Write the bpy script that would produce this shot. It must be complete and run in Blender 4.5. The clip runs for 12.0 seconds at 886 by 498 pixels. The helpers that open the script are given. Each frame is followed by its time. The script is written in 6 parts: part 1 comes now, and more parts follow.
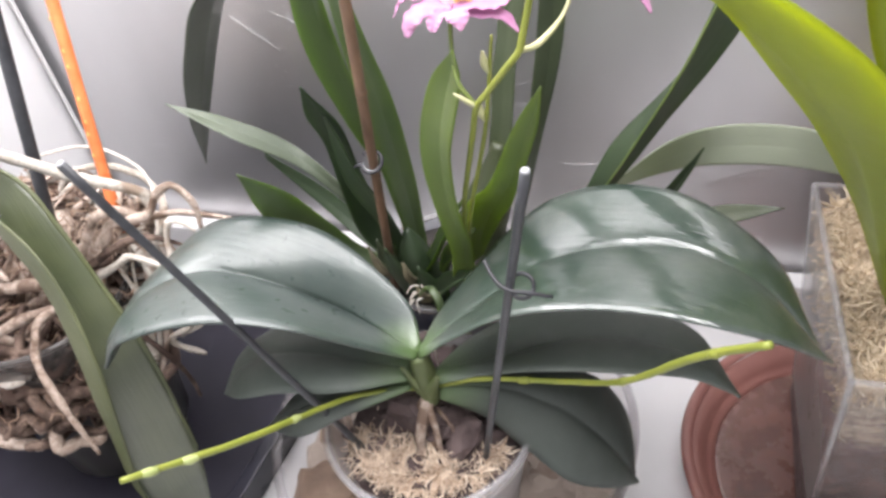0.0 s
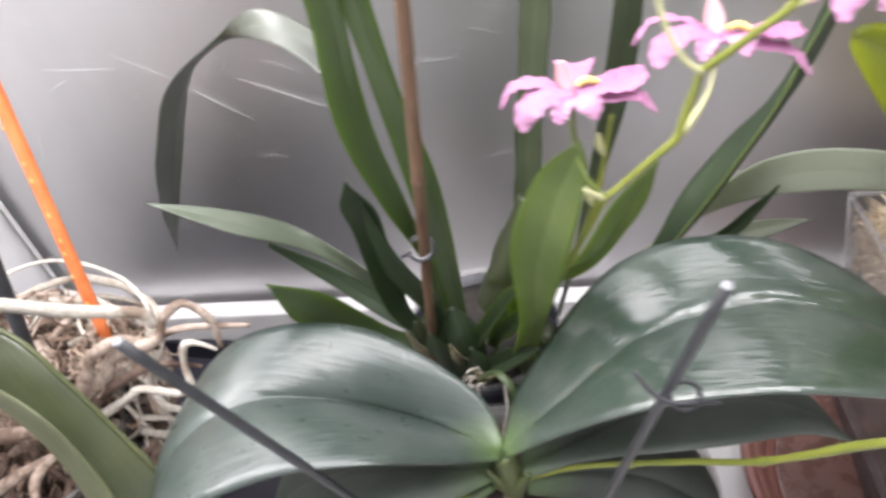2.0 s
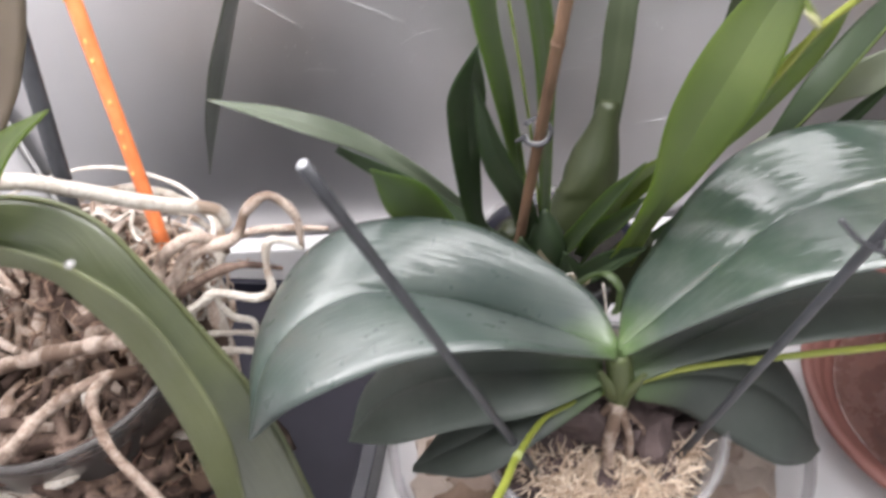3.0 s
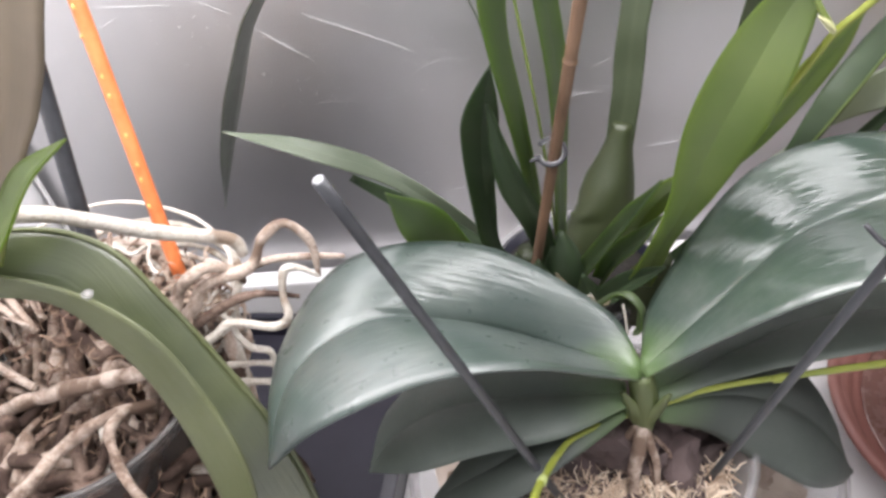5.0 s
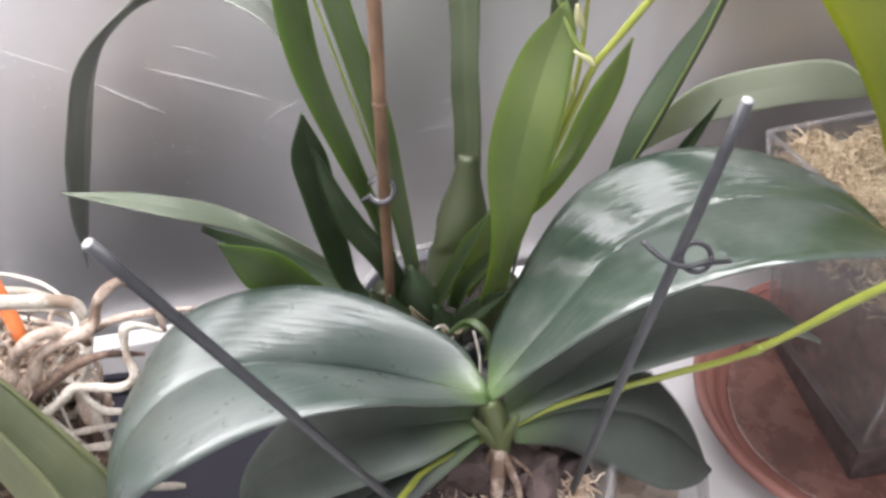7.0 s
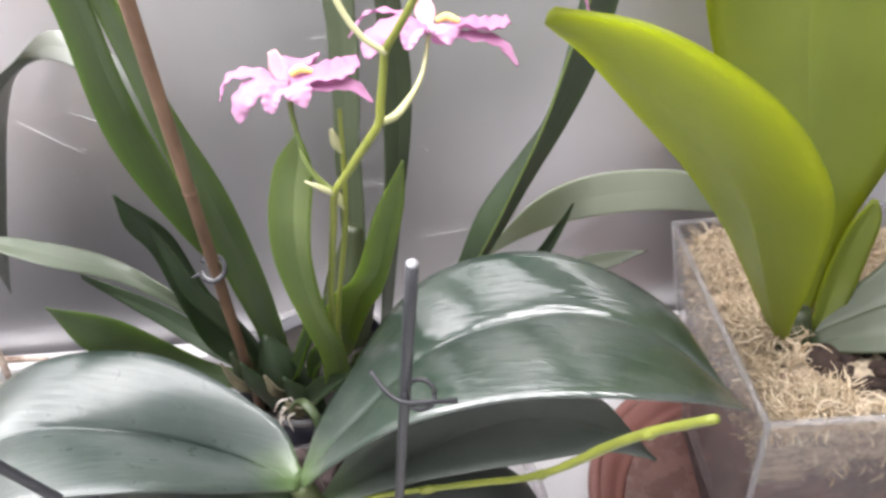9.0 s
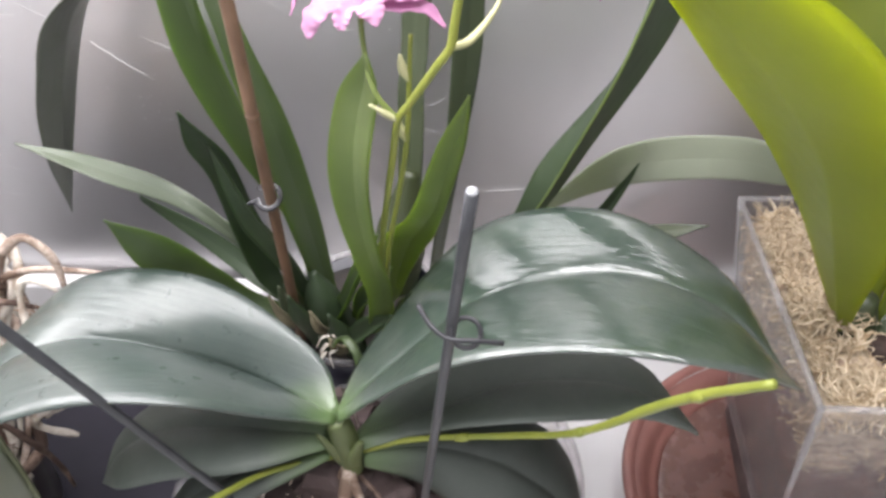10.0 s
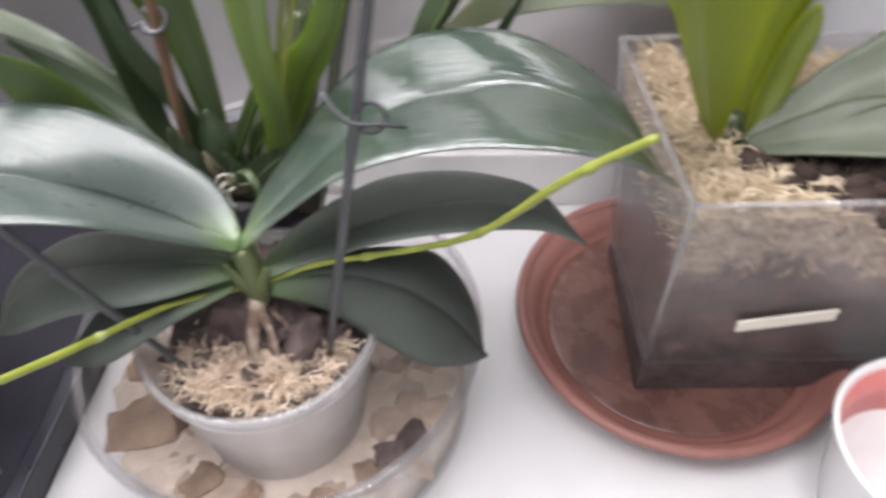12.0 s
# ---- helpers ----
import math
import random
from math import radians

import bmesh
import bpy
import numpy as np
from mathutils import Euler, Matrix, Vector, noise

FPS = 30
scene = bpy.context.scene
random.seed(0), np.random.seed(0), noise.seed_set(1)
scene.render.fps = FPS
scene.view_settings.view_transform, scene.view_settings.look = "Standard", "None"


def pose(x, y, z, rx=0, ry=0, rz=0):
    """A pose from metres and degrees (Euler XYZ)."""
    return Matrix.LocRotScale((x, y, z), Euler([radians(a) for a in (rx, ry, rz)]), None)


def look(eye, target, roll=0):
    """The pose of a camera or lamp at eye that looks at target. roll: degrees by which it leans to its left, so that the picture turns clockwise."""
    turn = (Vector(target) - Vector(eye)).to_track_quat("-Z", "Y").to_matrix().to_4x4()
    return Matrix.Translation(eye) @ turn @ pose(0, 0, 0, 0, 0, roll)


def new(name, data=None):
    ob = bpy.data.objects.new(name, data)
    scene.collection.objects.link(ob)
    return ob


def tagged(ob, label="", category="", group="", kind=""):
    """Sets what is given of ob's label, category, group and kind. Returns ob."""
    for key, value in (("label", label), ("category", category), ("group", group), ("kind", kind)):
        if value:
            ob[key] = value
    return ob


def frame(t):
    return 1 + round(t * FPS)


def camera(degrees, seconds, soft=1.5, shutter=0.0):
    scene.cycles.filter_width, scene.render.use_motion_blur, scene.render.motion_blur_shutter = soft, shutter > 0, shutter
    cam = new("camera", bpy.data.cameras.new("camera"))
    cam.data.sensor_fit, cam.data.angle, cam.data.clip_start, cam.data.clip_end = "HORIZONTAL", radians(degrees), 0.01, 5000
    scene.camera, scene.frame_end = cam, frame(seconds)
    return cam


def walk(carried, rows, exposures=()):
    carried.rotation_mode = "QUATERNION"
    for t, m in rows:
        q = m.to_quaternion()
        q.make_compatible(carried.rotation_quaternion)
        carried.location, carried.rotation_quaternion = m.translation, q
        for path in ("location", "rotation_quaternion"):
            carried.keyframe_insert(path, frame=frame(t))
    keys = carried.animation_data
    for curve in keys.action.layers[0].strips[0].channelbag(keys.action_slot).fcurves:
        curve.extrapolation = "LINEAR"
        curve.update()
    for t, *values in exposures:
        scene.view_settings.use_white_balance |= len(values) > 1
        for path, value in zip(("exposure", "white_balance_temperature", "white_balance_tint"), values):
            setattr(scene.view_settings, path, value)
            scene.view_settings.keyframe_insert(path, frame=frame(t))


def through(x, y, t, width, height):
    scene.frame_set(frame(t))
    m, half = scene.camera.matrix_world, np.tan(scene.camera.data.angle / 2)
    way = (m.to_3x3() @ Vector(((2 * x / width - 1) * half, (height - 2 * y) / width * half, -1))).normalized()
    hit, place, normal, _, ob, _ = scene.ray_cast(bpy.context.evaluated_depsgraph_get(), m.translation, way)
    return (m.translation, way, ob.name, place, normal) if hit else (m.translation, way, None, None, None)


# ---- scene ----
cam = camera(60.6, 12.0, soft=3.0, shutter=0.4)
# seconds, eye in metres, turn in degrees
PATH = [
    (0.0, 0.1489, -0.2259, 0.5074, 47.33, 7.41, 21.68),
    (0.5, 0.1411, -0.2207, 0.4986, 46.93, 6.05, 19.61),
    (0.7, 0.1499, -0.2012, 0.5021, 47.65, 5.21, 14.77),
    (1.0, 0.1723, -0.193, 0.5066, 47.96, 6.00, 13.55),
    (1.2, 0.1785, -0.1922, 0.5069, 48.15, 6.25, 14.64),
    (1.5, 0.1593, -0.1936, 0.5052, 48.32, 6.81, 16.15),
    (1.7, 0.1205, -0.1884, 0.5109, 46.30, 9.23, 14.07),
    (2.0, 0.0593, -0.1902, 0.5183, 46.13, 8.98, 10.87),
    (2.2, 0.0282, -0.1977, 0.5123, 47.10, 8.21, 10.19),
    (2.5, -0.003, -0.2056, 0.4997, 45.88, 6.63, 8.81),
    (3.0, -0.02, -0.2187, 0.4772, 45.04, 6.01, 8.09),
    (3.2, -0.032, -0.223, 0.4665, 44.80, 6.57, 7.96),
    (5.0, -0.0215, -0.2217, 0.4711, 47.83, 7.80, 7.87),
    (5.5, -0.0154, -0.2182, 0.4751, 47.84, 7.81, 6.38),
    (6.0, -0.0122, -0.2251, 0.4767, 48.84, 7.08, 6.30),
    (6.2, -0.0071, -0.2249, 0.4768, 48.81, 6.83, 6.17),
    (6.5, 0.008, -0.2213, 0.4738, 49.49, 7.62, 2.98),
    (6.7, 0.0147, -0.2213, 0.4707, 49.37, 7.84, 1.42),
    (8.3, 0.0447, -0.2101, 0.4812, 48.64, 7.37, -0.80),
    (8.5, 0.0633, -0.2015, 0.4803, 49.66, 5.66, -0.65),
    (8.8, 0.1052, -0.1923, 0.4895, 50.26, 6.59, 3.62),
    (9.0, 0.1253, -0.1912, 0.4871, 50.89, 6.51, 7.07),
    (9.2, 0.1342, -0.1879, 0.484, 51.21, 6.74, 9.57),
    (9.5, 0.1333, -0.1904, 0.4866, 51.22, 6.87, 12.74),
    (10.0, 0.1222, -0.1939, 0.4754, 49.21, 4.84, 13.33),
    (10.5, 0.1153, -0.2168, 0.4738, 48.35, 4.73, 13.55),
    (11.0, 0.1002, -0.2304, 0.453, 45.18, 2.80, 12.06),
    (11.2, 0.1003, -0.2253, 0.4451, 43.77, 4.22, 11.01),
    (11.3, 0.1042, -0.2241, 0.4489, 42.41, 4.39, 11.05),
    (11.4, 0.1068, -0.2244, 0.4486, 42.31, 4.73, 11.87),
    (11.5, 0.1051, -0.2261, 0.4491, 41.66, 3.59, 12.22),
    (11.7, 0.1056, -0.2319, 0.4445, 43.35, 1.46, 11.15),
    (12.0, 0.1215, -0.2276, 0.4536, 41.75, 0.64, 5.73),
]
walk(cam, [(row[0], pose(*row[1:])) for row in PATH], exposures=((0.0, 0.0), (1.0, 0.09), (1.5, 0.05), (2.0, -0.17), (2.5, -0.21), (3.0, -0.12), (5.0, -0.02), (6.5, 0.0), (8.5, 0.06), (9.5, 0.0), (10.0, 0.0), (10.5, 0.10), (11.0, 0.15), (11.5, 0.05), (12.0, 0.0)))

# ---- light ----
world = bpy.data.worlds.new("room")
scene.world = world
world.use_nodes = True
world.node_tree.nodes["Background"].inputs[0].default_value = (0.92, 0.95, 1.0, 1)
world.node_tree.nodes["Background"].inputs[1].default_value = 0.35


def lamp(name, x, y, z, sx, sy, watts, tone=(1.0, 0.972, 1.0)):
    data = bpy.data.lights.new(name, "AREA")
    data.shape, data.size, data.size_y, data.energy, data.color = "RECTANGLE", sx, sy, watts, tone
    ob = new(name, data)
    ob.matrix_world = look((x, y, z), (x, y, 0.0))
    return ob


LAMP_Z = 0.72
for lx, watts in ((-0.40, 2.5), (-0.25, 2.5), (-0.10, 1.9), (0.07, 2.1), (0.24, 2.4)):
    lamp("tube_light", lx, -0.03, LAMP_Z - 0.012, 0.115, 0.42, watts)
# added fill light in an unseen opening behind the viewer, to lift dark parts
front_fill = lamp("window_light", 0.05, -1.2, 0.62, 1.1, 0.62, 3.6, (1.0, 0.97, 1.0))
front_fill.matrix_world = look((0.05, -1.2, 0.62), (0.05, 0.0, 0.45))


# ---- materials ----
class Mat:
    """A small wrapper that builds a Principled material node by node."""

    def __init__(self, name, colour=(0.5, 0.5, 0.5), rough=0.5, metal=0.0, spec=0.5):
        self.m = bpy.data.materials.new(name)
        self.m.use_nodes = True
        self.t = self.m.node_tree
        self.n = self.t.nodes
        self.b = self.n["Principled BSDF"]
        self.out = self.n["Material Output"]
        self.set(self.b, "Base Color", (*colour, 1))
        self.set(self.b, "Roughness", rough)
        self.set(self.b, "Metallic", metal)
        self.set(self.b, "Specular IOR Level", spec)

    def set(self, node, key, value):
        if isinstance(value, bpy.types.NodeSocket):
            self.t.links.new(value, node.inputs[key])
        else:
            node.inputs[key].default_value = value

    def add(self, kind, **values):
        node = self.n.new(kind)
        for key, value in values.items():
            self.set(node, key.replace("_", " "), value)
        return node

    def coords(self, what="Object", scale=(1, 1, 1)):
        tc = self.n.new("ShaderNodeTexCoord")
        mp = self.n.new("ShaderNodeMapping")
        mp.inputs["Scale"].default_value = scale
        self.t.links.new(tc.outputs[what], mp.inputs["Vector"])
        return mp.outputs[0]

    def noise(self, vec, scale, detail=4.0, rough=0.55):
        return self.add("ShaderNodeTexNoise", Vector=vec, Scale=scale, Detail=detail, Roughness=rough).outputs[0]

    def ramp(self, fac, *stops):
        node = self.n.new("ShaderNodeValToRGB")
        els = node.color_ramp.elements
        while len(els) < len(stops):
            els.new(0.5)
        for el, (p, c) in zip(els, stops):
            el.position, el.color = p, (*c, 1)
        self.t.links.new(fac, node.inputs[0])
        return node.outputs[0]

    def mix(self, fac, a, b, kind="MIX"):
        node = self.n.new("ShaderNodeMix")
        node.data_type, node.blend_type = "RGBA", kind
        for i, value in ((0, fac), (6, a), (7, b)):
            if isinstance(value, bpy.types.NodeSocket):
                self.t.links.new(value, node.inputs[i])
            else:
                node.inputs[i].default_value = value if i == 0 else (*value, 1)
        return node.outputs[2]

    def rand(self):
        return self.n.new("ShaderNodeObjectInfo").outputs["Random"]

    def island(self):
        return self.n.new("ShaderNodeNewGeometry").outputs["Random Per Island"]

    def scaled(self, fac, lo, hi):
        node = self.n.new("ShaderNodeMapRange")
        self.t.links.new(fac, node.inputs[0])
        node.inputs[3].default_value, node.inputs[4].default_value = lo, hi
        return node.outputs[0]

    def bump(self, height, strength, distance):
        node = self.add("ShaderNodeBump", Height=height, Strength=strength, Distance=distance)
        self.set(self.b, "Normal", node.outputs[0])
        return node.outputs[0]

    def ripples(self, tilt):
        """Fine lengthwise ripples: strips a few millimetres wide that lean a little along the leaf."""
        lean = self.noise(self.coords("UV", (52.0, 620.0, 1.0)), 1.0, 3.0, 0.6)
        sway = self.noise(self.coords("UV", (30.0, 420.0, 1.0)), 1.0, 2.0)
        xyz = self.n.new("ShaderNodeCombineXYZ")
        self.t.links.new(self.scaled(lean, 0.5 - tilt * 0.5, 0.5 + tilt * 0.5), xyz.inputs[0])
        self.t.links.new(self.scaled(sway, 0.47, 0.53), xyz.inputs[1])
        xyz.inputs[2].default_value = 1.0
        node = self.n.new("ShaderNodeNormalMap")
        node.uv_map = "UVMap"
        self.t.links.new(xyz.outputs[0], node.inputs["Color"])
        return node.outputs[0]

    def surface(self, shader):
        self.t.links.new(shader, self.out.inputs[0])


def leaf_mat(name, dark, light, rough, through=0.2, glow=(0.25, 0.4, 0.05), streak=1.0, rib=0.12, coat=0.0, base=None, dust=0.0, polish=0.16, spec=0.62, thin=0.0, ribs=110.0, coat_ior=1.5, ripple=0.0):
    """A leaf: long veins from the UV's v, blotches, a paler rib, and light that comes through."""
    m = Mat(name, dark, rough, 0.0, spec)
    uv = m.coords("UV", (10.0, ribs, 1.0))
    fine = m.coords("UV", (30.0, 900.0, 1.0))
    blot = m.noise(m.coords("Object", (1, 1, 1)), 22.0, 3.0)
    vein = m.noise(uv, 1.0, 3.0)
    hair = m.noise(fine, 1.0, 2.0)
    col = m.ramp(blot, (0.3, dark), (0.75, light))
    col = m.mix(m.scaled(vein, 0.0, 0.2), col, light)
    attr = m.n.new("ShaderNodeAttribute")
    attr.attribute_name = "rib"
    ribm = m.n.new("ShaderNodeMath")
    ribm.operation = "MULTIPLY"
    m.t.links.new(attr.outputs["Fac"], ribm.inputs[0])
    ribm.inputs[1].default_value = rib
    col = m.mix(ribm.outputs[0], col, tuple(min(1.0, c * 1.9 + 0.03) for c in light))
    if base:
        along = m.n.new("ShaderNodeSeparateXYZ")
        m.t.links.new(m.coords("UV"), along.inputs[0])
        young = m.ramp(along.outputs[0], (0.002, (1, 1, 1)), (0.034, (0, 0, 0)))
        col = m.mix(young, col, base)
    if dust:
        film = m.ramp(m.noise(m.coords("Object"), 34.0, 6.0, 0.7), (0.42, (0, 0, 0)), (0.72, (dust, dust, dust)))
        col = m.mix(film, col, (0.21, 0.225, 0.20))
        speck = m.ramp(m.noise(m.coords("Object"), 520.0, 2.0, 0.6), (0.66, (0, 0, 0)), (0.76, (dust * 0.3, dust * 0.3, dust * 0.3)))
        col = m.mix(speck, col, (0.34, 0.35, 0.31))
    m.set(m.b, "Base Color", col)
    spots = m.noise(m.coords("Object"), 140.0, 3.0)
    m.set(m.b, "Roughness", m.scaled(spots, rough - 0.06, rough + 0.1))
    add = m.n.new("ShaderNodeMath")
    add.operation = "ADD"
    m.t.links.new(vein, add.inputs[0])
    m.t.links.new(m.scaled(hair, 0.0, 0.35), add.inputs[1])
    nrm = m.bump(add.outputs[0], 0.3 * streak, 0.0008 * 110.0 / ribs)
    if coat:
        m.set(m.b, "Coat Weight", coat)
        m.set(m.b, "Coat Roughness", m.scaled(spots, polish - 0.05, polish + 0.05))
        m.set(m.b, "Coat Normal", m.ripples(ripple) if ripple else nrm)
        m.set(m.b, "Coat IOR", coat_ior)
    tr = m.add("ShaderNodeBsdfTranslucent", Color=(*glow, 1), Normal=nrm)
    sh = m.n.new("ShaderNodeMixShader")
    sh.inputs[0].default_value = through
    if thin:
        margin = m.n.new("ShaderNodeAttribute")
        margin.attribute_name = "margin"
        m.set(sh, 0, m.scaled(margin.outputs["Fac"], through, through + thin))
    m.t.links.new(m.b.outputs[0], sh.inputs[1])
    m.t.links.new(tr.outputs[0], sh.inputs[2])
    m.surface(sh.outputs[0])
    return m.m


PHAL = leaf_mat("moth_orchid_leaf", (0.034, 0.056, 0.043), (0.050, 0.075, 0.058), 0.40, 0.10, (0.10, 0.22, 0.06), 2.2, 0.10, 1.0, (0.085, 0.145, 0.04), 0.3, 0.095, 0.3, ribs=340.0, coat_ior=1.75, ripple=0.5)
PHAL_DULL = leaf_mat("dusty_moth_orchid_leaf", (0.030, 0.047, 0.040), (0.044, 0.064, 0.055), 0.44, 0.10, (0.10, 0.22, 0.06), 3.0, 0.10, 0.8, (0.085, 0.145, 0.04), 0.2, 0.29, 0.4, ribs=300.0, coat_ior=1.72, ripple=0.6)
PHAL_LOW = leaf_mat("moth_orchid_lowest_leaf", (0.038, 0.048, 0.040), (0.052, 0.063, 0.053), 0.58, 0.05, (0.08, 0.14, 0.06), 0.7, 0.06, 0.0, (0.070, 0.115, 0.04), 0.08)
# lower leaves paled: light bounced up from the table is put into the colour
PHAL_UNDER_LIT = leaf_mat("moth_orchid_lower_leaf_lit", (0.080, 0.100, 0.084), (0.112, 0.132, 0.113), 0.5, 0.08, (0.08, 0.15, 0.06), 0.7, 0.06, 0.0, (0.085, 0.14, 0.05), 0.25)
ONC = leaf_mat("dancing_orchid_leaf", (0.043, 0.067, 0.030), (0.077, 0.106, 0.048), 0.38, 0.20, (0.30, 0.42, 0.12), 1.3, thin=0.5)
# dark green leaves; the shade among the inner bases deepens this colour too
ONC_DARK_SHADED = leaf_mat("dancing_orchid_dark_shaded_leaf", (0.024, 0.042, 0.019), (0.041, 0.065, 0.029), 0.44, 0.12, (0.14, 0.26, 0.06), thin=0.3)
# light shining through this one leaf is put into its pale base colour
ONC_BACKLIT = leaf_mat("dancing_orchid_backlit_leaf", (0.26, 0.285, 0.22), (0.32, 0.345, 0.27), 0.45, 0.4, (0.40, 0.46, 0.28))
ONC_OLIVE = leaf_mat("dancing_orchid_olive_leaf", (0.040, 0.054, 0.026), (0.064, 0.080, 0.042), 0.45, 0.15, (0.14, 0.2, 0.06))
ONC_BRIGHT = leaf_mat("dancing_orchid_young_leaf", (0.085, 0.122, 0.038), (0.140, 0.182, 0.062), 0.36, 0.26, (0.38, 0.50, 0.09), thin=0.35)
ONC_GREY = leaf_mat("dancing_orchid_old_leaf", (0.100, 0.125, 0.085), (0.150, 0.176, 0.124), 0.40, 0.3, (0.30, 0.36, 0.2), 1.0, 0.35, 0.5)
ONC_ARCH = leaf_mat("dancing_orchid_arching_leaf", (0.046, 0.058, 0.036), (0.070, 0.084, 0.054), 0.42, 0.15, (0.14, 0.2, 0.06), 1.0, 0.2, 1.0, polish=0.3, coat_ior=1.7)
YELLOW = leaf_mat("box_orchid_leaf", (0.120, 0.156, 0.024), (0.182, 0.220, 0.040), 0.36, 0.38, (0.54, 0.59, 0.06), 0.4, 0.1, thin=0.4)
# darker upper side: shade in the leaf's folded valley is put into the colour
STRAP_UP_SHADED = leaf_mat("strap_leaf_shaded_upper_side", (0.030, 0.044, 0.016), (0.092, 0.106, 0.046), 0.40, 0.10, (0.10, 0.16, 0.05), 2.2, coat=0.7, polish=0.32, coat_ior=1.7)
STRAP = leaf_mat("strap_leaf", (0.076, 0.088, 0.032), (0.125, 0.138, 0.060), 0.46, 0.13, (0.18, 0.24, 0.09), 1.3, dust=0.2)


def plain(name, a, b, rough, scale=60.0, bump=0.0, dist=0.001, spec=0.5, metal=0.0, stretch=(1, 1, 1), by_object=0.0):
    m = Mat(name, a, rough, metal, spec)
    v = m.coords("Object", stretch)
    big = m.noise(v, scale * 0.25, 3.0)
    small = m.noise(v, scale, 5.0, 0.65)
    col = m.ramp(m.mix(0.5, big, small), (0.32, a), (0.68, b))
    if by_object:
        hue = m.mix(m.scaled(m.rand(), 0.0, by_object), col, tuple(c * 0.3 for c in a))
        col = hue
    m.set(m.b, "Base Color", col)
    m.set(m.b, "Roughness", m.scaled(small, max(0.03, rough - 0.1), min(1.0, rough + 0.12)))
    if bump:
        m.bump(small, bump, dist)
    return m.m


SPIKE = plain("flower_stalk", (0.160, 0.190, 0.028), (0.240, 0.262, 0.040), 0.45, 90.0, 0.2, 0.0005)
SPIKE_GREEN = plain("thin_flower_stalk", (0.10, 0.14, 0.034), (0.16, 0.20, 0.048), 0.45, 90.0, 0.2, 0.0005)
PALE_JOINT = plain("pale_stalk_joint", (0.27, 0.32, 0.10), (0.37, 0.41, 0.17), 0.5, 200.0)
PALE = plain("pale_bract", (0.38, 0.38, 0.19), (0.50, 0.49, 0.29), 0.5, 200.0)


def root_mat(name, pale, tan, brown, much):
    """A dry root: pale velvet skin with tan blotches, brown worn spots, rings and fine wrinkles."""
    m = Mat(name, tan, 0.8, 0.0, 0.25)
    v = m.coords("Object")
    wide, fine, skin = m.noise(v, 48.0, 4.0), m.noise(v, 620.0, 4.0, 0.75), m.noise(v, 210.0, 5.0, 0.75)
    col = m.ramp(skin, (0.36, tan), (0.60, pale))
    worn = m.ramp(wide, (0.38 + much, (1, 1, 1)), (0.50 + much, (0, 0, 0)))
    col = m.mix(m.scaled(worn, 0.0, 0.9), col, brown)
    col = m.mix(m.scaled(m.rand(), 0.0, 0.5), col, tan, "MULTIPLY")
    col = m.mix(m.ramp(fine, (0.32, (0.75, 0.75, 0.75)), (0.48, (0, 0, 0))), col, brown)
    m.set(m.b, "Base Color", col)
    m.bump(m.mix(0.55, fine, skin), 1.0, 0.0016)
    return m.m


ROOT = root_mat("dry_root", (0.62, 0.53, 0.46), (0.45, 0.345, 0.28), (0.15, 0.098, 0.070), 0.03)
ROOT_WHITE = root_mat("white_root", (0.72, 0.69, 0.64), (0.54, 0.49, 0.42), (0.27, 0.20, 0.15), -0.04)
# old brown skin, darkened further for the shade low in the pot
ROOT_OLD_SHADED = root_mat("brown_shaded_root", (0.29, 0.210, 0.168), (0.165, 0.112, 0.088), (0.060, 0.037, 0.029), 0.08)
BARK = plain("bark_chip", (0.060, 0.041, 0.040), (0.19, 0.14, 0.135), 0.75, 110.0, 0.9, 0.003, 0.35, by_object=0.6)
PEBBLE_PINK = plain("pinkish_clay", (0.29, 0.215, 0.17), (0.42, 0.33, 0.275), 0.75, 60.0, 0.35, 0.001, 0.5)
BARK_LIGHT = plain("light_bark", (0.17, 0.11, 0.08), (0.36, 0.26, 0.19), 0.7, 90.0, 0.6, 0.002, 0.4, by_object=0.3)
# brown bark darkened so the deep hole's shade is in its colour
BARK_HOLE_SHADE = plain("hole_shaded_bark", (0.022, 0.014, 0.011), (0.068, 0.042, 0.034), 0.8, 110.0, 0.9, 0.003, 0.3, by_object=0.5)
PEBBLE = plain("beige_clay_pebble", (0.47, 0.385, 0.32), (0.60, 0.51, 0.44), 0.6, 70.0, 0.5, 0.002, 0.4, by_object=0.15)
GREY_STAKE = plain("grey_plastic", (0.026, 0.027, 0.031), (0.048, 0.050, 0.056), 0.42, 200.0, 0.2, 0.0004)
STAKE_END = plain("cut_end", (0.24, 0.25, 0.26), (0.36, 0.36, 0.37), 0.6, 400.0)
WIRE = plain("black_wire", (0.012, 0.012, 0.016), (0.03, 0.03, 0.035), 0.4, 200.0)
BROWN_STAKE = plain("brown_cane", (0.070, 0.038, 0.022), (0.20, 0.118, 0.072), 0.5, 130.0, 0.6, 0.0008, stretch=(1, 1, 0.3))
ORANGE = plain("orange_plastic", (0.70, 0.165, 0.050), (0.80, 0.25, 0.085), 0.4, 160.0, 0.2, 0.0006)
BURR = plain("pale_orange_burr", (0.80, 0.42, 0.12), (0.88, 0.52, 0.18), 0.4, 300.0)
TABLE = plain("white_tabletop", (0.60, 0.595, 0.60), (0.68, 0.675, 0.68), 0.4, 14.0, 0.1, 0.0005)
LEDGE = plain("grey_white_ledge", (0.66, 0.65, 0.65), (0.76, 0.75, 0.75), 0.45, 18.0, 0.1, 0.0005)
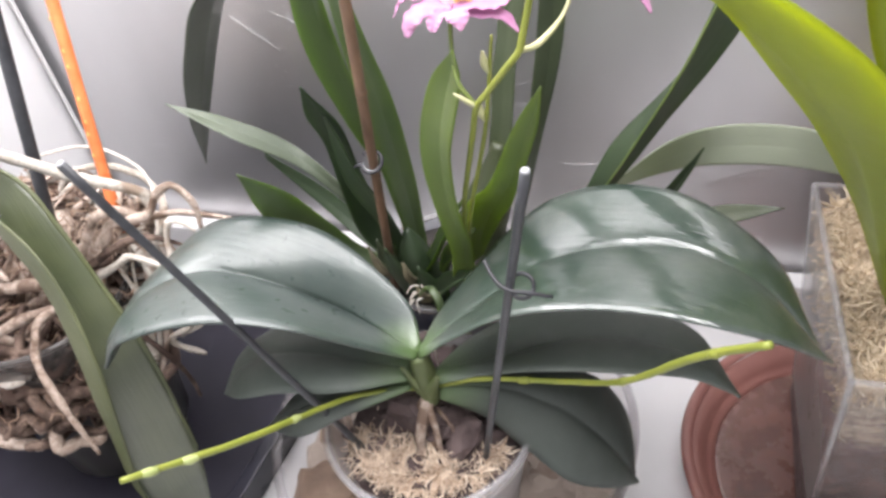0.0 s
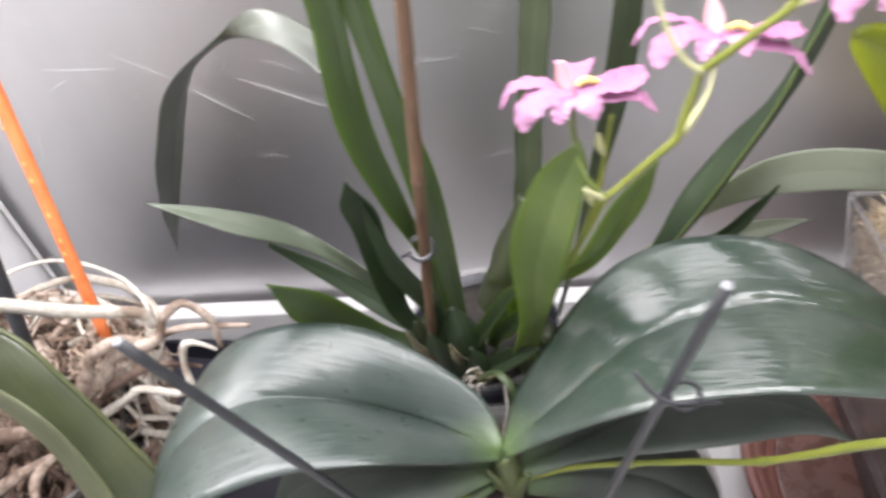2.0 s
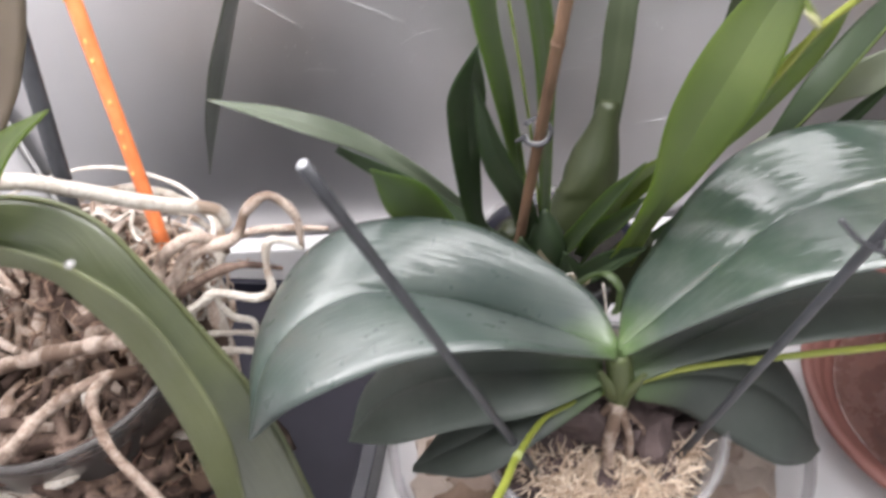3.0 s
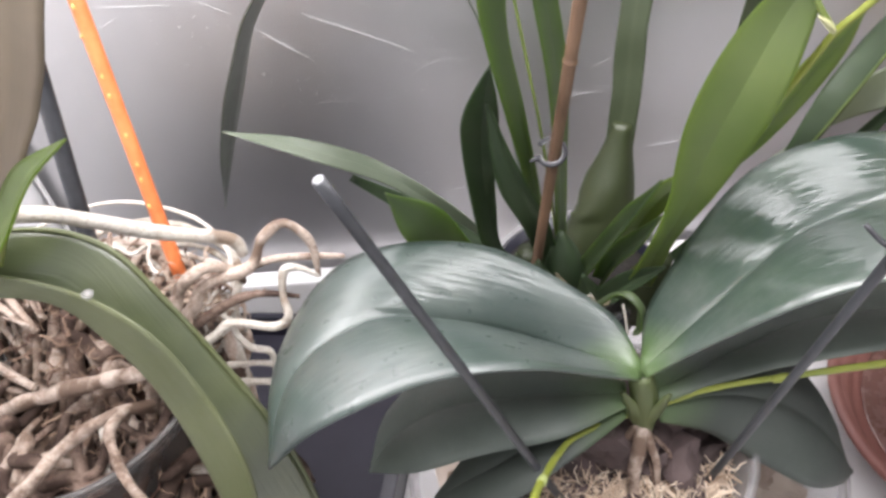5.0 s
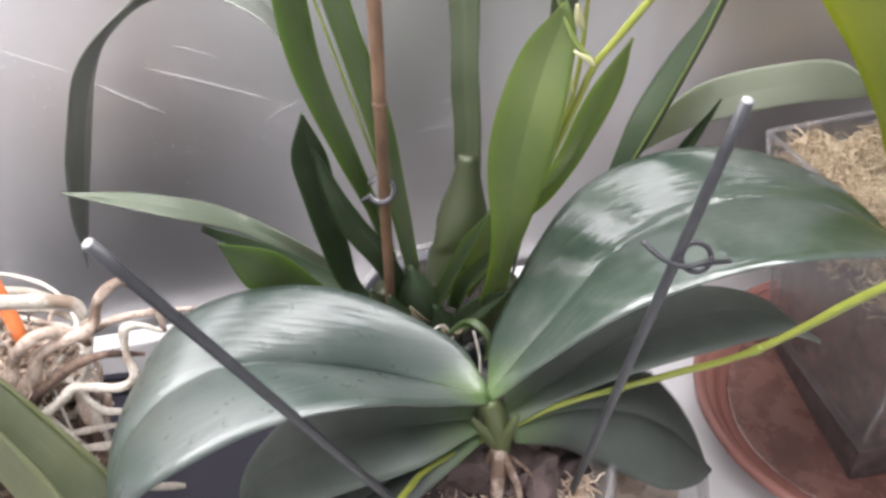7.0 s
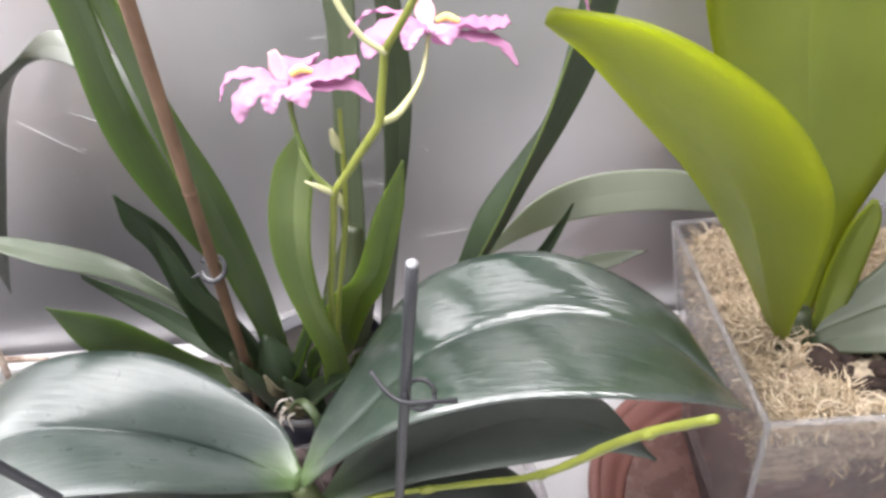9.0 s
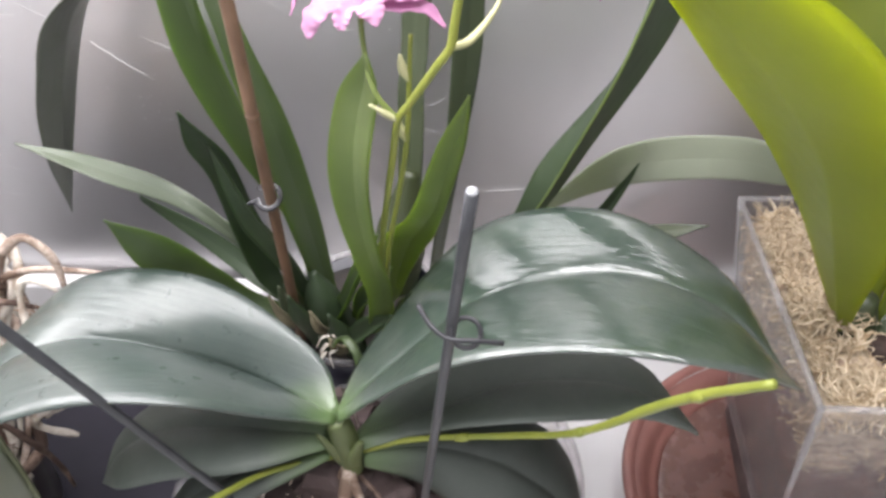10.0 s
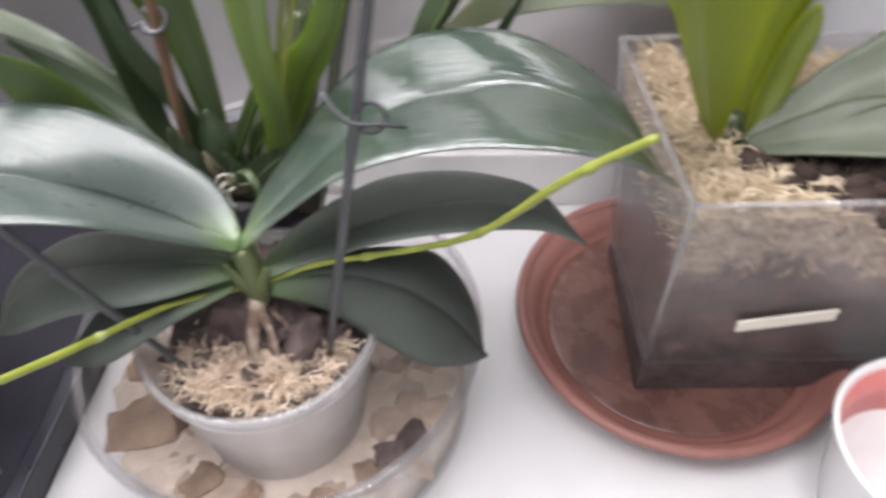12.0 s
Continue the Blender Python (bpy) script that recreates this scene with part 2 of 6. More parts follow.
TRAY = plain("dark_tray", (0.018, 0.017, 0.025), (0.030, 0.028, 0.040), 0.5, 30.0, 0.15, 0.0006, 0.22)
TRAY_RIM = plain("navy_tray_rim", (0.010, 0.010, 0.018), (0.02, 0.02, 0.032), 0.3, 40.0)
# wet terracotta, with the planter's shade over the floor put into the colour
TERRA_WET_SHADED = plain("wet_shaded_terracotta", (0.075, 0.040, 0.034), (0.20, 0.098, 0.080), 0.26, 48.0, 0.25, 0.001, 0.6)
TERRA = plain("terracotta_plastic", (0.22, 0.092, 0.077), (0.30, 0.135, 0.112), 0.45, 40.0, 0.25, 0.0008)
WHITE_POT = plain("white_pot_plastic", (0.78, 0.78, 0.78), (0.85, 0.85, 0.85), 0.35, 50.0)
BLACK_POT = plain("black_compost", (0.010, 0.009, 0.008), (0.035, 0.028, 0.022), 0.85, 120.0, 1.0, 0.004)
PINK_POT = plain("pink_plastic", (0.62, 0.20, 0.19), (0.72, 0.27, 0.25), 0.4, 50.0)
PETAL = leaf_mat("pink_petal", (0.42, 0.15, 0.32), (0.66, 0.40, 0.57), 0.55, 0.32, (0.62, 0.24, 0.50), 2.0, 0.0, spec=0.3)
LIP = leaf_mat("pale_lip", (0.70, 0.36, 0.42), (0.85, 0.60, 0.60), 0.5, 0.3, (0.9, 0.6, 0.7), 0.6, 0.0)
YELLOW_CREST = plain("yellow_crest", (0.62, 0.46, 0.12), (0.75, 0.60, 0.22), 0.5, 300.0)
BULB = leaf_mat("pseudobulb", (0.024, 0.034, 0.012), (0.042, 0.053, 0.019), 0.42, 0.1, (0.2, 0.28, 0.05), 1.2, 0.0)
SHEATH = plain("dry_sheath", (0.07, 0.06, 0.034), (0.17, 0.15, 0.09), 0.7, 120.0, 0.5, 0.001)
TAG = plain("cream_plant_tag", (0.78, 0.74, 0.62), (0.84, 0.80, 0.70), 0.5, 60.0)
WHITE_WALL = plain("white_sheet", (0.72, 0.73, 0.75), (0.80, 0.81, 0.82), 0.6, 9.0)


def moss_mat(name, a, b):
    m = Mat(name, a, 0.8, 0.0, 0.25)
    m.set(m.b, "Base Color", m.ramp(m.island(), (0.1, a), (0.9, b)))
    return m.m


MOSS = moss_mat("dry_moss", (0.40, 0.30, 0.19), (0.70, 0.59, 0.44))
MOSS_TAN = moss_mat("tan_moss", (0.50, 0.37, 0.27), (0.84, 0.71, 0.57))


def clear_mat(name, haze, tint=(0.92, 0.92, 0.93), rough=0.12, sheen=0.5):
    """Old clear plastic: see-through, a little cloudy, with gloss at a slant."""
    m = Mat(name, tint, rough)
    see = m.add("ShaderNodeBsdfTransparent", Color=(*tint, 1))
    cloud = m.add("ShaderNodeBsdfDiffuse", Color=(0.74, 0.72, 0.71, 1))
    patch = m.noise(m.coords("Object"), 26.0, 5.0, 0.65)
    one = m.n.new("ShaderNodeMixShader")
    m.set(one, 0, m.scaled(patch, haze * 0.2, haze * 1.8))
    m.t.links.new(see.outputs[0], one.inputs[1])
    m.t.links.new(cloud.outputs[0], one.inputs[2])
    gloss = m.add("ShaderNodeBsdfGlossy", Color=(1, 1, 1, 1), Roughness=rough)
    lw = m.add("ShaderNodeLayerWeight", Blend=0.5)
    cube = m.n.new("ShaderNodeMath")
    cube.operation = "POWER"
    m.t.links.new(lw.outputs["Facing"], cube.inputs[0])
    cube.inputs[1].default_value = 3.5
    two = m.n.new("ShaderNodeMixShader")
    m.set(two, 0, m.scaled(cube.outputs[0], 0.03, sheen))
    m.t.links.new(one.outputs[0], two.inputs[1])
    m.t.links.new(gloss.outputs[0], two.inputs[2])
    m.surface(two.outputs[0])
    return m.m


CLEAR = clear_mat("clear_plastic", 0.05, (0.86, 0.85, 0.86))
CLEAR_BOX = clear_mat("dull_planter_plastic", 0.045, (0.90, 0.89, 0.89), 0.3, 0.3)
CLEAR_FOG = clear_mat("cloudy_plastic", 0.25, rough=0.42)
CLEAR_ROOT = clear_mat("stained_clear_plastic", 0.07, (0.60, 0.575, 0.56), 0.3, 0.35)
CLEAR_BOWL = clear_mat("clear_bowl_plastic", 0.03, (0.95, 0.945, 0.945), 0.2)
CLEAR_EDGE = clear_mat("clear_plastic_rim", 0.14, rough=0.15)


def foil_mat():
    m = Mat("silver_foil", (0.62, 0.615, 0.63), 0.24, 0.96)
    v = m.coords("Object", (1.0, 1.0, 0.35))
    wide = m.noise(v, 7.0, 3.0)
    fine = m.noise(m.coords("Object", (1, 1, 1)), 90.0, 4.0)
    m.set(m.b, "Base Color", m.ramp(wide, (0.3, (0.59, 0.584, 0.592)), (0.7, (0.70, 0.693, 0.702))))
    m.set(m.b, "Roughness", m.scaled(fine, 0.36, 0.46))
    m.bump(wide, 0.28, 0.008)
    return m.m


FOIL = foil_mat()
PALE_FOIL = plain("pale_side_sheet", (0.76, 0.755, 0.76), (0.86, 0.855, 0.86), 0.4, 8.0)
SCRATCH = plain("bright_crease", (0.55, 0.55, 0.56), (0.72, 0.72, 0.72), 0.4, 300.0)


# ---- mesh helpers ----
def spline(pts, n):
    """n points on a smooth curve through pts."""
    c = [Vector(p) for p in pts]
    if len(c) == 2:
        return [c[0].lerp(c[1], i / (n - 1)) for i in range(n)]
    p = [2 * c[0] - c[1], *c, 2 * c[-1] - c[-2]]
    out = []
    for k in range(n):
        u = k * (len(c) - 1) / (n - 1)
        i = min(int(u), len(c) - 2)
        f = u - i
        a, b, d, e = p[i : i + 4]
        out.append(0.5 * (2 * b + (d - a) * f + (2 * a - 5 * b + 4 * d - e) * f * f + (3 * b - a - 3 * d + e) * f**3))
    return out


def values(vals, n):
    return [v.x for v in spline([(v, 0, 0) for v in vals], n)] if len(vals) > 1 else [vals[0]] * n


def mesh_from(name, verts, faces, smooth=True):
    me = bpy.data.meshes.new(name)
    me.from_pydata([tuple(v) for v in verts], [], faces)
    me.validate()
    if smooth:
        me.polygons.foreach_set("use_smooth", [True] * len(me.polygons))
    me.update()
    return me


def put(name, me, mat, parent=None, label=""):
    ob = new(name, me)
    if mat and not me.materials:
        me.materials.append(mat)
    if parent:
        ob.parent = parent
    if label:
        ob["label"] = label
    return ob


def part(name, bm, mat, parent=None, label="", smooth=True):
    me = bpy.data.meshes.new(name)
    bm.to_mesh(me)
    bm.free()
    if smooth:
        me.polygons.foreach_set("use_smooth", [True] * len(me.polygons))
    return put(name, me, mat, parent, label)


def thing(name, label, category, group="", at=(0, 0, 0)):
    ob = new(name)
    ob.empty_display_size = 0.02
    ob.location = at
    return tagged(ob, label, category, group)


def sheet_mesh(name, rows, thick):
    """A closed leaf body from rows of points (along x across), given its thickness; UV in metres, rib along the middle."""
    nu, nv = len(rows), len(rows[0])
    nrm = []
    for i in range(nu):
        line = []
        for j in range(nv):
            du = rows[min(i + 1, nu - 1)][j] - rows[max(i - 1, 0)][j]
            dv = rows[i][min(j + 1, nv - 1)] - rows[i][max(j - 1, 0)]
            c = du.cross(dv)
            line.append(c.normalized() if c.length > 1e-12 else None)
        nrm.append(line)
    for i in range(nu):
        for j in range(nv):
            if nrm[i][j] is None:
                nrm[i][j] = next((nrm[k][nv // 2] for k in (i - 1, i + 1, i - 2, i + 2) if 0 <= k < nu and nrm[k][nv // 2] is not None), Vector((0, 0, 1)))
    verts, uv, rib, rim = [], [], [], []
    wide = [sum((row[j] - row[j - 1]).length for j in range(1, nv)) for row in rows]
    half = max(wide)
    run = 0.0
    mid = nv // 2
    for side in (1, -1):
        run = 0.0
        for i in range(nu):
            if i:
                run += (rows[i][mid] - rows[i - 1][mid]).length
            across = 0.0
            for j in range(nv):
                if j:
                    across += (rows[i][j] - rows[i][j - 1]).length
                s = abs(j - mid) / mid
                t = thick * 0.5 * (1.0 - 0.55 * s**3)
                verts.append(rows[i][j] + nrm[i][j] * (t * side))
                uv.append((run, (across + 0.5 * half - wide[i] * 0.5) * 1.0 + 0.2 * (side < 0)))
                rib.append(1.0 if j == mid else 0.0)
                rim.append(s**4)
    k = nu * nv
    faces = []
    for i in range(nu - 1):
        for j in range(nv - 1):
            a = i * nv + j
            faces.append((a, a + nv, a + nv + 1, a + 1))
            faces.append((k + a, k + a + 1, k + a + nv + 1, k + a + nv))
    edge = [(i, 0) for i in range(nu)] + [(nu - 1, j) for j in range(1, nv)] + [(i, nv - 1) for i in range(nu - 2, -1, -1)] + [(0, j) for j in range(nv - 2, 0, -1)]
    ids = [i * nv + j for i, j in edge]
    for a, b in zip(ids, ids[1:] + ids[:1]):
        faces.append((a, k + a, k + b, b))
    me = bpy.data.meshes.new(name)
    me.from_pydata([tuple(v) for v in verts], [], faces)
    layer = me.uv_layers.new(name="UVMap")
    vi = np.empty(len(me.loops), dtype=np.int32)
    me.loops.foreach_get("vertex_index", vi)
    layer.data.foreach_set("uv", np.array(uv, dtype=np.float32)[vi].ravel())
    at = me.attributes.new("rib", "FLOAT", "POINT")
    at.data.foreach_set("value", rib)
    at = me.attributes.new("margin", "FLOAT", "POINT")
    at.data.foreach_set("value", rim)
    me.polygons.foreach_set("use_smooth", [True] * len(me.polygons))
    me.polygons.foreach_set("material_index", [i % 2 if i < 2 * (nu - 1) * (nv - 1) else 0 for i in range(len(me.polygons))])
    me.update()
    return me


def wobble(p, amount, scale=30.0, shift=0.0):
    return p + noise.noise_vector(p * scale + Vector((shift, 0, 0))) * amount


ACROSS = (-1.0, -0.88, -0.7, -0.5, -0.32, -0.18, -0.09, -0.04, 0.0, 0.04, 0.09, 0.18, 0.32, 0.5, 0.7, 0.88, 1.0)


def loft_leaf(name, back, mid, front, mat, parent, thick=0.0016, bulge=0.004, nu=44, label="", wav=0.0012, groove=0.0012, face_mat=None):
    """A broad leaf between two margins and a midrib; each half bulges a little upwards."""
    a, m, b = spline(back, nu), spline(mid, nu), spline(front, nu)
    rows = []
    for i in range(nu):
        width = (a[i] - b[i]).length
        along = m[min(i + 1, nu - 1)] - m[max(i - 1, 0)]
        up = along.cross(b[i] - a[i])
        up = up.normalized() if up.length > 1e-12 else Vector((0, 0, 1))
        if up.z < 0:
            up = -up
        row = []
        for s in ACROSS:
            side, far = (a[i], -s) if s < 0 else (b[i], s)
            size = min(1.0, width / 0.05)
            p = m[i].lerp(side, far)
            p = p + up * (bulge * math.sin(math.pi * far) * size - groove * size * math.exp(-((far / 0.07) ** 2)))
            row.append(wobble(p, wav * size, 26.0))
        rows.append(row)
    me = sheet_mesh(name, rows, thick)
    me.materials.append(mat)
    me.materials.append(face_mat or mat)
    return put(name, me, None, parent, label)


def strap_leaf(name, centre, half, face, mat, parent, fold=25.0, thick=0.0012, nu=36, label="", face_end=None, wav=0.0014, nv=9, frill=0.0):
    """A narrow leaf along a centre line. half: half widths from base to tip; face: where its upper side looks."""
    c = spline(centre, nu)
    w = values(half, nu)
    f0 = Vector(face).normalized()
    f1 = Vector(face_end).normalized() if face_end else f0
    rows = []
    for i in range(nu):
        tan = (c[min(i + 1, nu - 1)] - c[max(i - 1, 0)]).normalized()
        f = f0.lerp(f1, i / (nu - 1))
        side = tan.cross(f).normalized()
        up = side.cross(tan).normalized()
        ang = radians(fold)
        row = []
        for j in range(nv):
            s = (j - nv // 2) / (nv // 2)
            k = max(0.0002, w[i])
            curve = 1.0 - 0.12 * s * s
            p = c[i] + side * (s * k * math.cos(ang) * curve) + up * (abs(s) ** 1.25 * k * math.sin(ang))
            p = p + up * (frill * abs(s) ** 1.5 * math.sin(i * 1.15 + 2.6 * (s > 0) + 9.0 * fold) * min(1.0, k / 0.003))
            row.append(wobble(p, wav, 40.0))
        rows.append(row)
    me = sheet_mesh(name, rows, thick)
    me.materials.append(mat)
    me.materials.append(mat)
    return put(name, me, None, parent, label)


def even(pts, n):
    """n points at equal steps along a smooth curve through pts."""
    fine = spline(pts, 240)
    run = [0.0]
    for a, b in zip(fine, fine[1:]):
        run.append(run[-1] + (b - a).length)
    out, k = [], 0
    for i in range(n):
        goal = run[-1] * i / (n - 1)
        while k < len(run) - 2 and run[k + 1] < goal:
            k += 1
        f = (goal - run[k]) / max(1e-9, run[k + 1] - run[k])
        out.append(fine[k].lerp(fine[k + 1], min(1.0, max(0.0, f))))
    return out


def blade(name, left, right, mat, parent, fold=0.12, away=(0, 1, 0), thick=0.0013, nu=44, label="", wav=0.0007, face_mat=None):
    """A strap leaf between its two margins, folded along the middle towards the side that away names."""
    a, b = even(left, nu), even(right, nu)
    away = Vector(away).normalized()
    mid = [p.lerp(q, 0.5) + away * ((p - q).length * fold) for p, q in zip(a, b)]
    return loft_leaf(name, a, mid, b, mat, parent, thick, 0.0, nu, label, wav, 0.0, face_mat)


def tube_data(pts, radii, seg=8, cap=True):
    verts, faces = [], []
    n = len(pts)
    ref = Vector((0.31, 0.27, 0.91))
    for i in range(n):
        tan = (pts[min(i + 1, n - 1)] - pts[max(i - 1, 0)]).normalized()
        x = tan.cross(ref)
        if x.length < 1e-3:
            x = tan.cross(Vector((1, 0, 0)))
        x.normalize()
        y = tan.cross(x)
        for k in range(seg):
            a = 2 * math.pi * k / seg
            verts.append(pts[i] + (x * math.cos(a) + y * math.sin(a)) * radii[i])
    for i in range(n - 1):
        for k in range(seg):
            a, b = i * seg + k, i * seg + (k + 1) % seg
            faces.append((a, b, b + seg, a + seg))
    if cap:
        faces.append(tuple(range(seg - 1, -1, -1)))
        faces.append(tuple(range((n - 1) * seg, n * seg)))
    return verts, faces


def tube(name, pts, radii, mat, parent=None, n=24, seg=10, label="", rough=0.0, scale=60.0):
    p = spline(pts, n)
    r = values(radii, n)
    if rough:
        r = [max(0.0003, q * (1 + rough * noise.noise(v * scale))) for q, v in zip(r, p)]
        p = [wobble(v, q * rough * 0.8, scale * 0.5) for v, q in zip(p, r)]
    v, f = tube_data(p, r, seg)
    return put(name, mesh_from(name, v, f), mat, parent, label)


def lathe(name, profile, mat, parent=None, seg=64, at=(0, 0, 0), label="", smooth=True, wob=0.0):
    """A turned body from (radius, height) pairs that run round its section."""
    verts, faces = [], []
    n = len(profile)
    for r, z in profile:
        for k in range(seg):
            a = 2 * math.pi * k / seg
            q = r * (1 + wob * math.sin(3 * a + 0.6))
            verts.append(Vector((at[0] + q * math.cos(a), at[1] + q * math.sin(a), at[2] + z)))
    for i in range(n - 1):
        for k in range(seg):
            a, b = i * seg + k, i * seg + (k + 1) % seg
            faces.append((a, b, b + seg, a + seg))
    for i, order in ((0, -1), (n - 1, 1)):
        if profile[i][0] > 1e-4 and profile[0] != profile[-1]:
            ring = [i * seg + k for k in range(seg)]
            faces.append(tuple(ring[::order]))
    return put(name, mesh_from(name, verts, faces, smooth), mat, parent, label)


def box_bm(lo, hi, bevel=0.0, segments=2):
    bm = bmesh.new()
    bmesh.ops.create_cube(bm, size=1.0)
    for v in bm.verts:
        v.co = Vector([lo[i] if v.co[i] < 0 else hi[i] for i in range(3)])
    if bevel:
        bmesh.ops.bevel(bm, geom=list(bm.edges), offset=bevel, segments=segments, affect="EDGES", profile=0.6)
    return bm


def chip_mesh(name, size, flat, seed, rough=0.35):
    """An uneven lump: bark or pebble."""
    bm = bmesh.new()
    bmesh.ops.create_icosphere(bm, subdivisions=2, radius=1.0)
    for v in bm.verts:
        q = v.co.normalized()
        box = Vector([max(-0.72, min(0.72, c)) for c in q])
        p = q.lerp(box * 1.25, rough * 1.6 if rough < 0.6 else 0.9)
        p *= 1 + rough * noise.noise(q * 1.7 + Vector((seed * 7.1, 0, 0)))
        v.co = Vector((p.x * size, p.y * size * 0.75, p.z * size * flat))
    me = bpy.data.meshes.new(name)
    bm.to_mesh(me)
    bm.free()
    me.polygons.foreach_set("use_smooth", [rough < 0.3] * len(me.polygons))
    return me


def moss_mesh(name, spots, length, radius, rng, lift=0.006):
    """Many thin curling strands; spots: a list of roots for them."""
    verts, faces = [], []
    for s in spots:
        a = rng.uniform(0, 2 * math.pi)
        p = Vector(s)
        d = Vector((math.cos(a), math.sin(a), rng.uniform(-0.3, 0.35))).normalized()
        pts = [p.copy()]
        step = length * rng.uniform(0.5, 1.3) / 5
        bend = Vector((rng.uniform(-1, 1), rng.uniform(-1, 1), rng.uniform(-0.9, 0.5)))
        for _ in range(5):
            d = (d + bend * 0.35 + Vector((rng.uniform(-1, 1), rng.uniform(-1, 1), rng.uniform(-1, 1))) * 0.8).normalized()
            p = p + d * step
            if p.z < s[2] - lift:
                p.z = s[2] - lift
            pts.append(p.copy())
        r = radius * rng.choice((0.45, 0.7, 1.0, 1.5))
        v, f = tube_data(pts, [r, r, r * 0.9, r * 0.8, r * 0.7, r * 0.35], 4, False)
        k = len(verts)
        verts += v
        faces += [tuple(i + k for i in q) for q in f]
    return mesh_from(name, verts, faces)


# ---- setting ----
YAW = math.atan(0.105)
WALL = pose(0, 0.237, 0, 0, 0, math.degrees(YAW))


def slab(name, lo, hi, mat, label, m=None, bevel=0.0):
    ob = part(name, box_bm(lo, hi, bevel), mat, smooth=False)
    if m is not None:
        ob.matrix_world = m
    return tagged(ob, label, name.split("_")[0], kind="structure")


slab("floor", (-0.75, -1.2, -0.03), (0.95, 0.4, 0.0), TABLE, "white glossy tabletop under the pots")


def foil_sheet(name, x0, x1, z0, z1, m, label, mat=FOIL):
    """A foil wall with shallow waves, closed at the back."""
    nx, nz = 70, 44
    verts, faces = [], []
    for back in (0, 1):
        for i in range(nx + 1):
            for k in range(nz + 1):
                x, z = x0 + (x1 - x0) * i / nx, z0 + (z1 - z0) * k / nz
                w = 0.0016 * noise.noise(Vector((x * 5.0, 0.3, z * 2.2))) + 0.0005 * noise.noise(Vector((x * 17.0, 4.0, z * 9.0)))
                verts.append((x, 0.012 if back else w, z))
    s = (nx + 1) * (nz + 1)
    for i in range(nx):
        for k in range(nz):
            a = i * (nz + 1) + k
            faces.append((a, a + nz + 1, a + nz + 2, a + 1))
            faces.append((s + a, s + a + 1, s + a + nz + 2, s + a + nz + 1))
    ring = [k for k in range(nz + 1)] + [i * (nz + 1) + nz for i in range(1, nx + 1)] + [nx * (nz + 1) + k for k in range(nz - 1, -1, -1)] + [i * (nz + 1) for i in range(nx - 1, 0, -1)]
    for a, b in zip(ring, ring[1:] + ring[:1]):
        faces.append((a, b, s + b, s + a))
    ob = put(name, mesh_from(name, verts, faces), mat)
    ob.matrix_world = m
    return tagged(ob, label, "wall", kind="structure")


wall_back = foil_sheet("wall_back", -0.44, 0.95, 0.0, 1.02, WALL, "silver reflective foil wall with fine scratches")
foil_sheet("wall_side", -1.3, 0.0, 0.0, 1.02, WALL @ pose(-0.44, 0, 0, 0, 0, 90), "pale silvery white side wall", PALE_FOIL)
# unseen walls and ceiling added to close the room; the opening holds the fill
for lo, hi in (((-0.8, -1.26, 0.0), (1.0, -1.22, 0.30)), ((-0.8, -1.26, 0.94), (1.0, -1.22, 1.02)), ((-0.8, -1.26, 0.30), (-0.51, -1.22, 0.94)), ((0.61, -1.26, 0.30), (1.0, -1.22, 0.94))):
    slab("wall_front", lo, hi, WHITE_WALL, "added unseen pale wall with an opening for the fill light")
slab("wall_right", (0.92, -1.22, 0.0), (0.96, 0.36, 1.02), WHITE_WALL, "plain pale side wall")
slab("ceiling", (-0.8, -1.26, 1.02), (1.0, 0.4, 1.06), WHITE_WALL, "plain white ceiling over the shelf")
ledge = part("ledge", box_bm((-0.436, -0.022, 0.0), (0.9, -0.005, 0.057), 0.0025), LEDGE, smooth=False)
ledge.matrix_world = WALL
tagged(ledge, "low grey-white ledge along the foil wall", "ledge", kind="structure")
strip = part("trim_corner", box_bm((-0.4385, -0.005, 0.0), (-0.4360, -0.002, 1.0), 0.0005), LEDGE, smooth=False)
strip.matrix_world = WALL
tagged(strip, "thin grey joint strip in the corner of the foil walls", "trim", kind="structure")


def scratch(points, r):
    pts = spline([Vector((x, -0.0016, z)) for x, z in points], 14)
    v, f = tube_data(pts, [0.48 * r * (0.3 + math.sin(math.pi * (i + 0.5) / 14)) for i in range(14)], 5)
    put("scratch", mesh_from("scratch", v, f), SCRATCH, wall_back, "bright crease in the foil")


SCRATCHES = (
    ([(-0.283, 0.300), (-0.265, 0.289), (-0.247, 0.278)], 0.00032),
    ([(-0.237, 0.269), (-0.221, 0.255), (-0.202, 0.240)], 0.00042),
    ([(-0.202, 0.273), (-0.168, 0.256), (-0.134, 0.238)], 0.00038),
    ([(-0.339, 0.294), (-0.310, 0.291), (-0.284, 0.289)], 0.00038),
    ([(-0.340, 0.277), (-0.321, 0.285)], 0.0003),
    ([(-0.398, 0.196), (-0.376, 0.224), (-0.369, 0.244)], 0.00025),
    ([(0.018, 0.146), (0.035, 0.148), (0.055, 0.150)], 0.0004),
)
srng = random.Random(33)
FINE = []
for _ in range(26):
    x, z, a = srng.uniform(-0.40, 0.16), srng.uniform(0.12, 0.36), srng.choice((-0.5, -0.3, 0.05, 0.4)) + srng.uniform(-0.15, 0.15)
    run, sag = srng.uniform(0.008, 0.035), srng.uniform(-0.003, 0.003)
    FINE.append(([(x, z), (x + run * 0.5, z + run * 0.5 * math.sin(a) + sag), (x + run, z + run * math.sin(a))], srng.uniform(0.00010, 0.00022)))
verts, faces = [], []
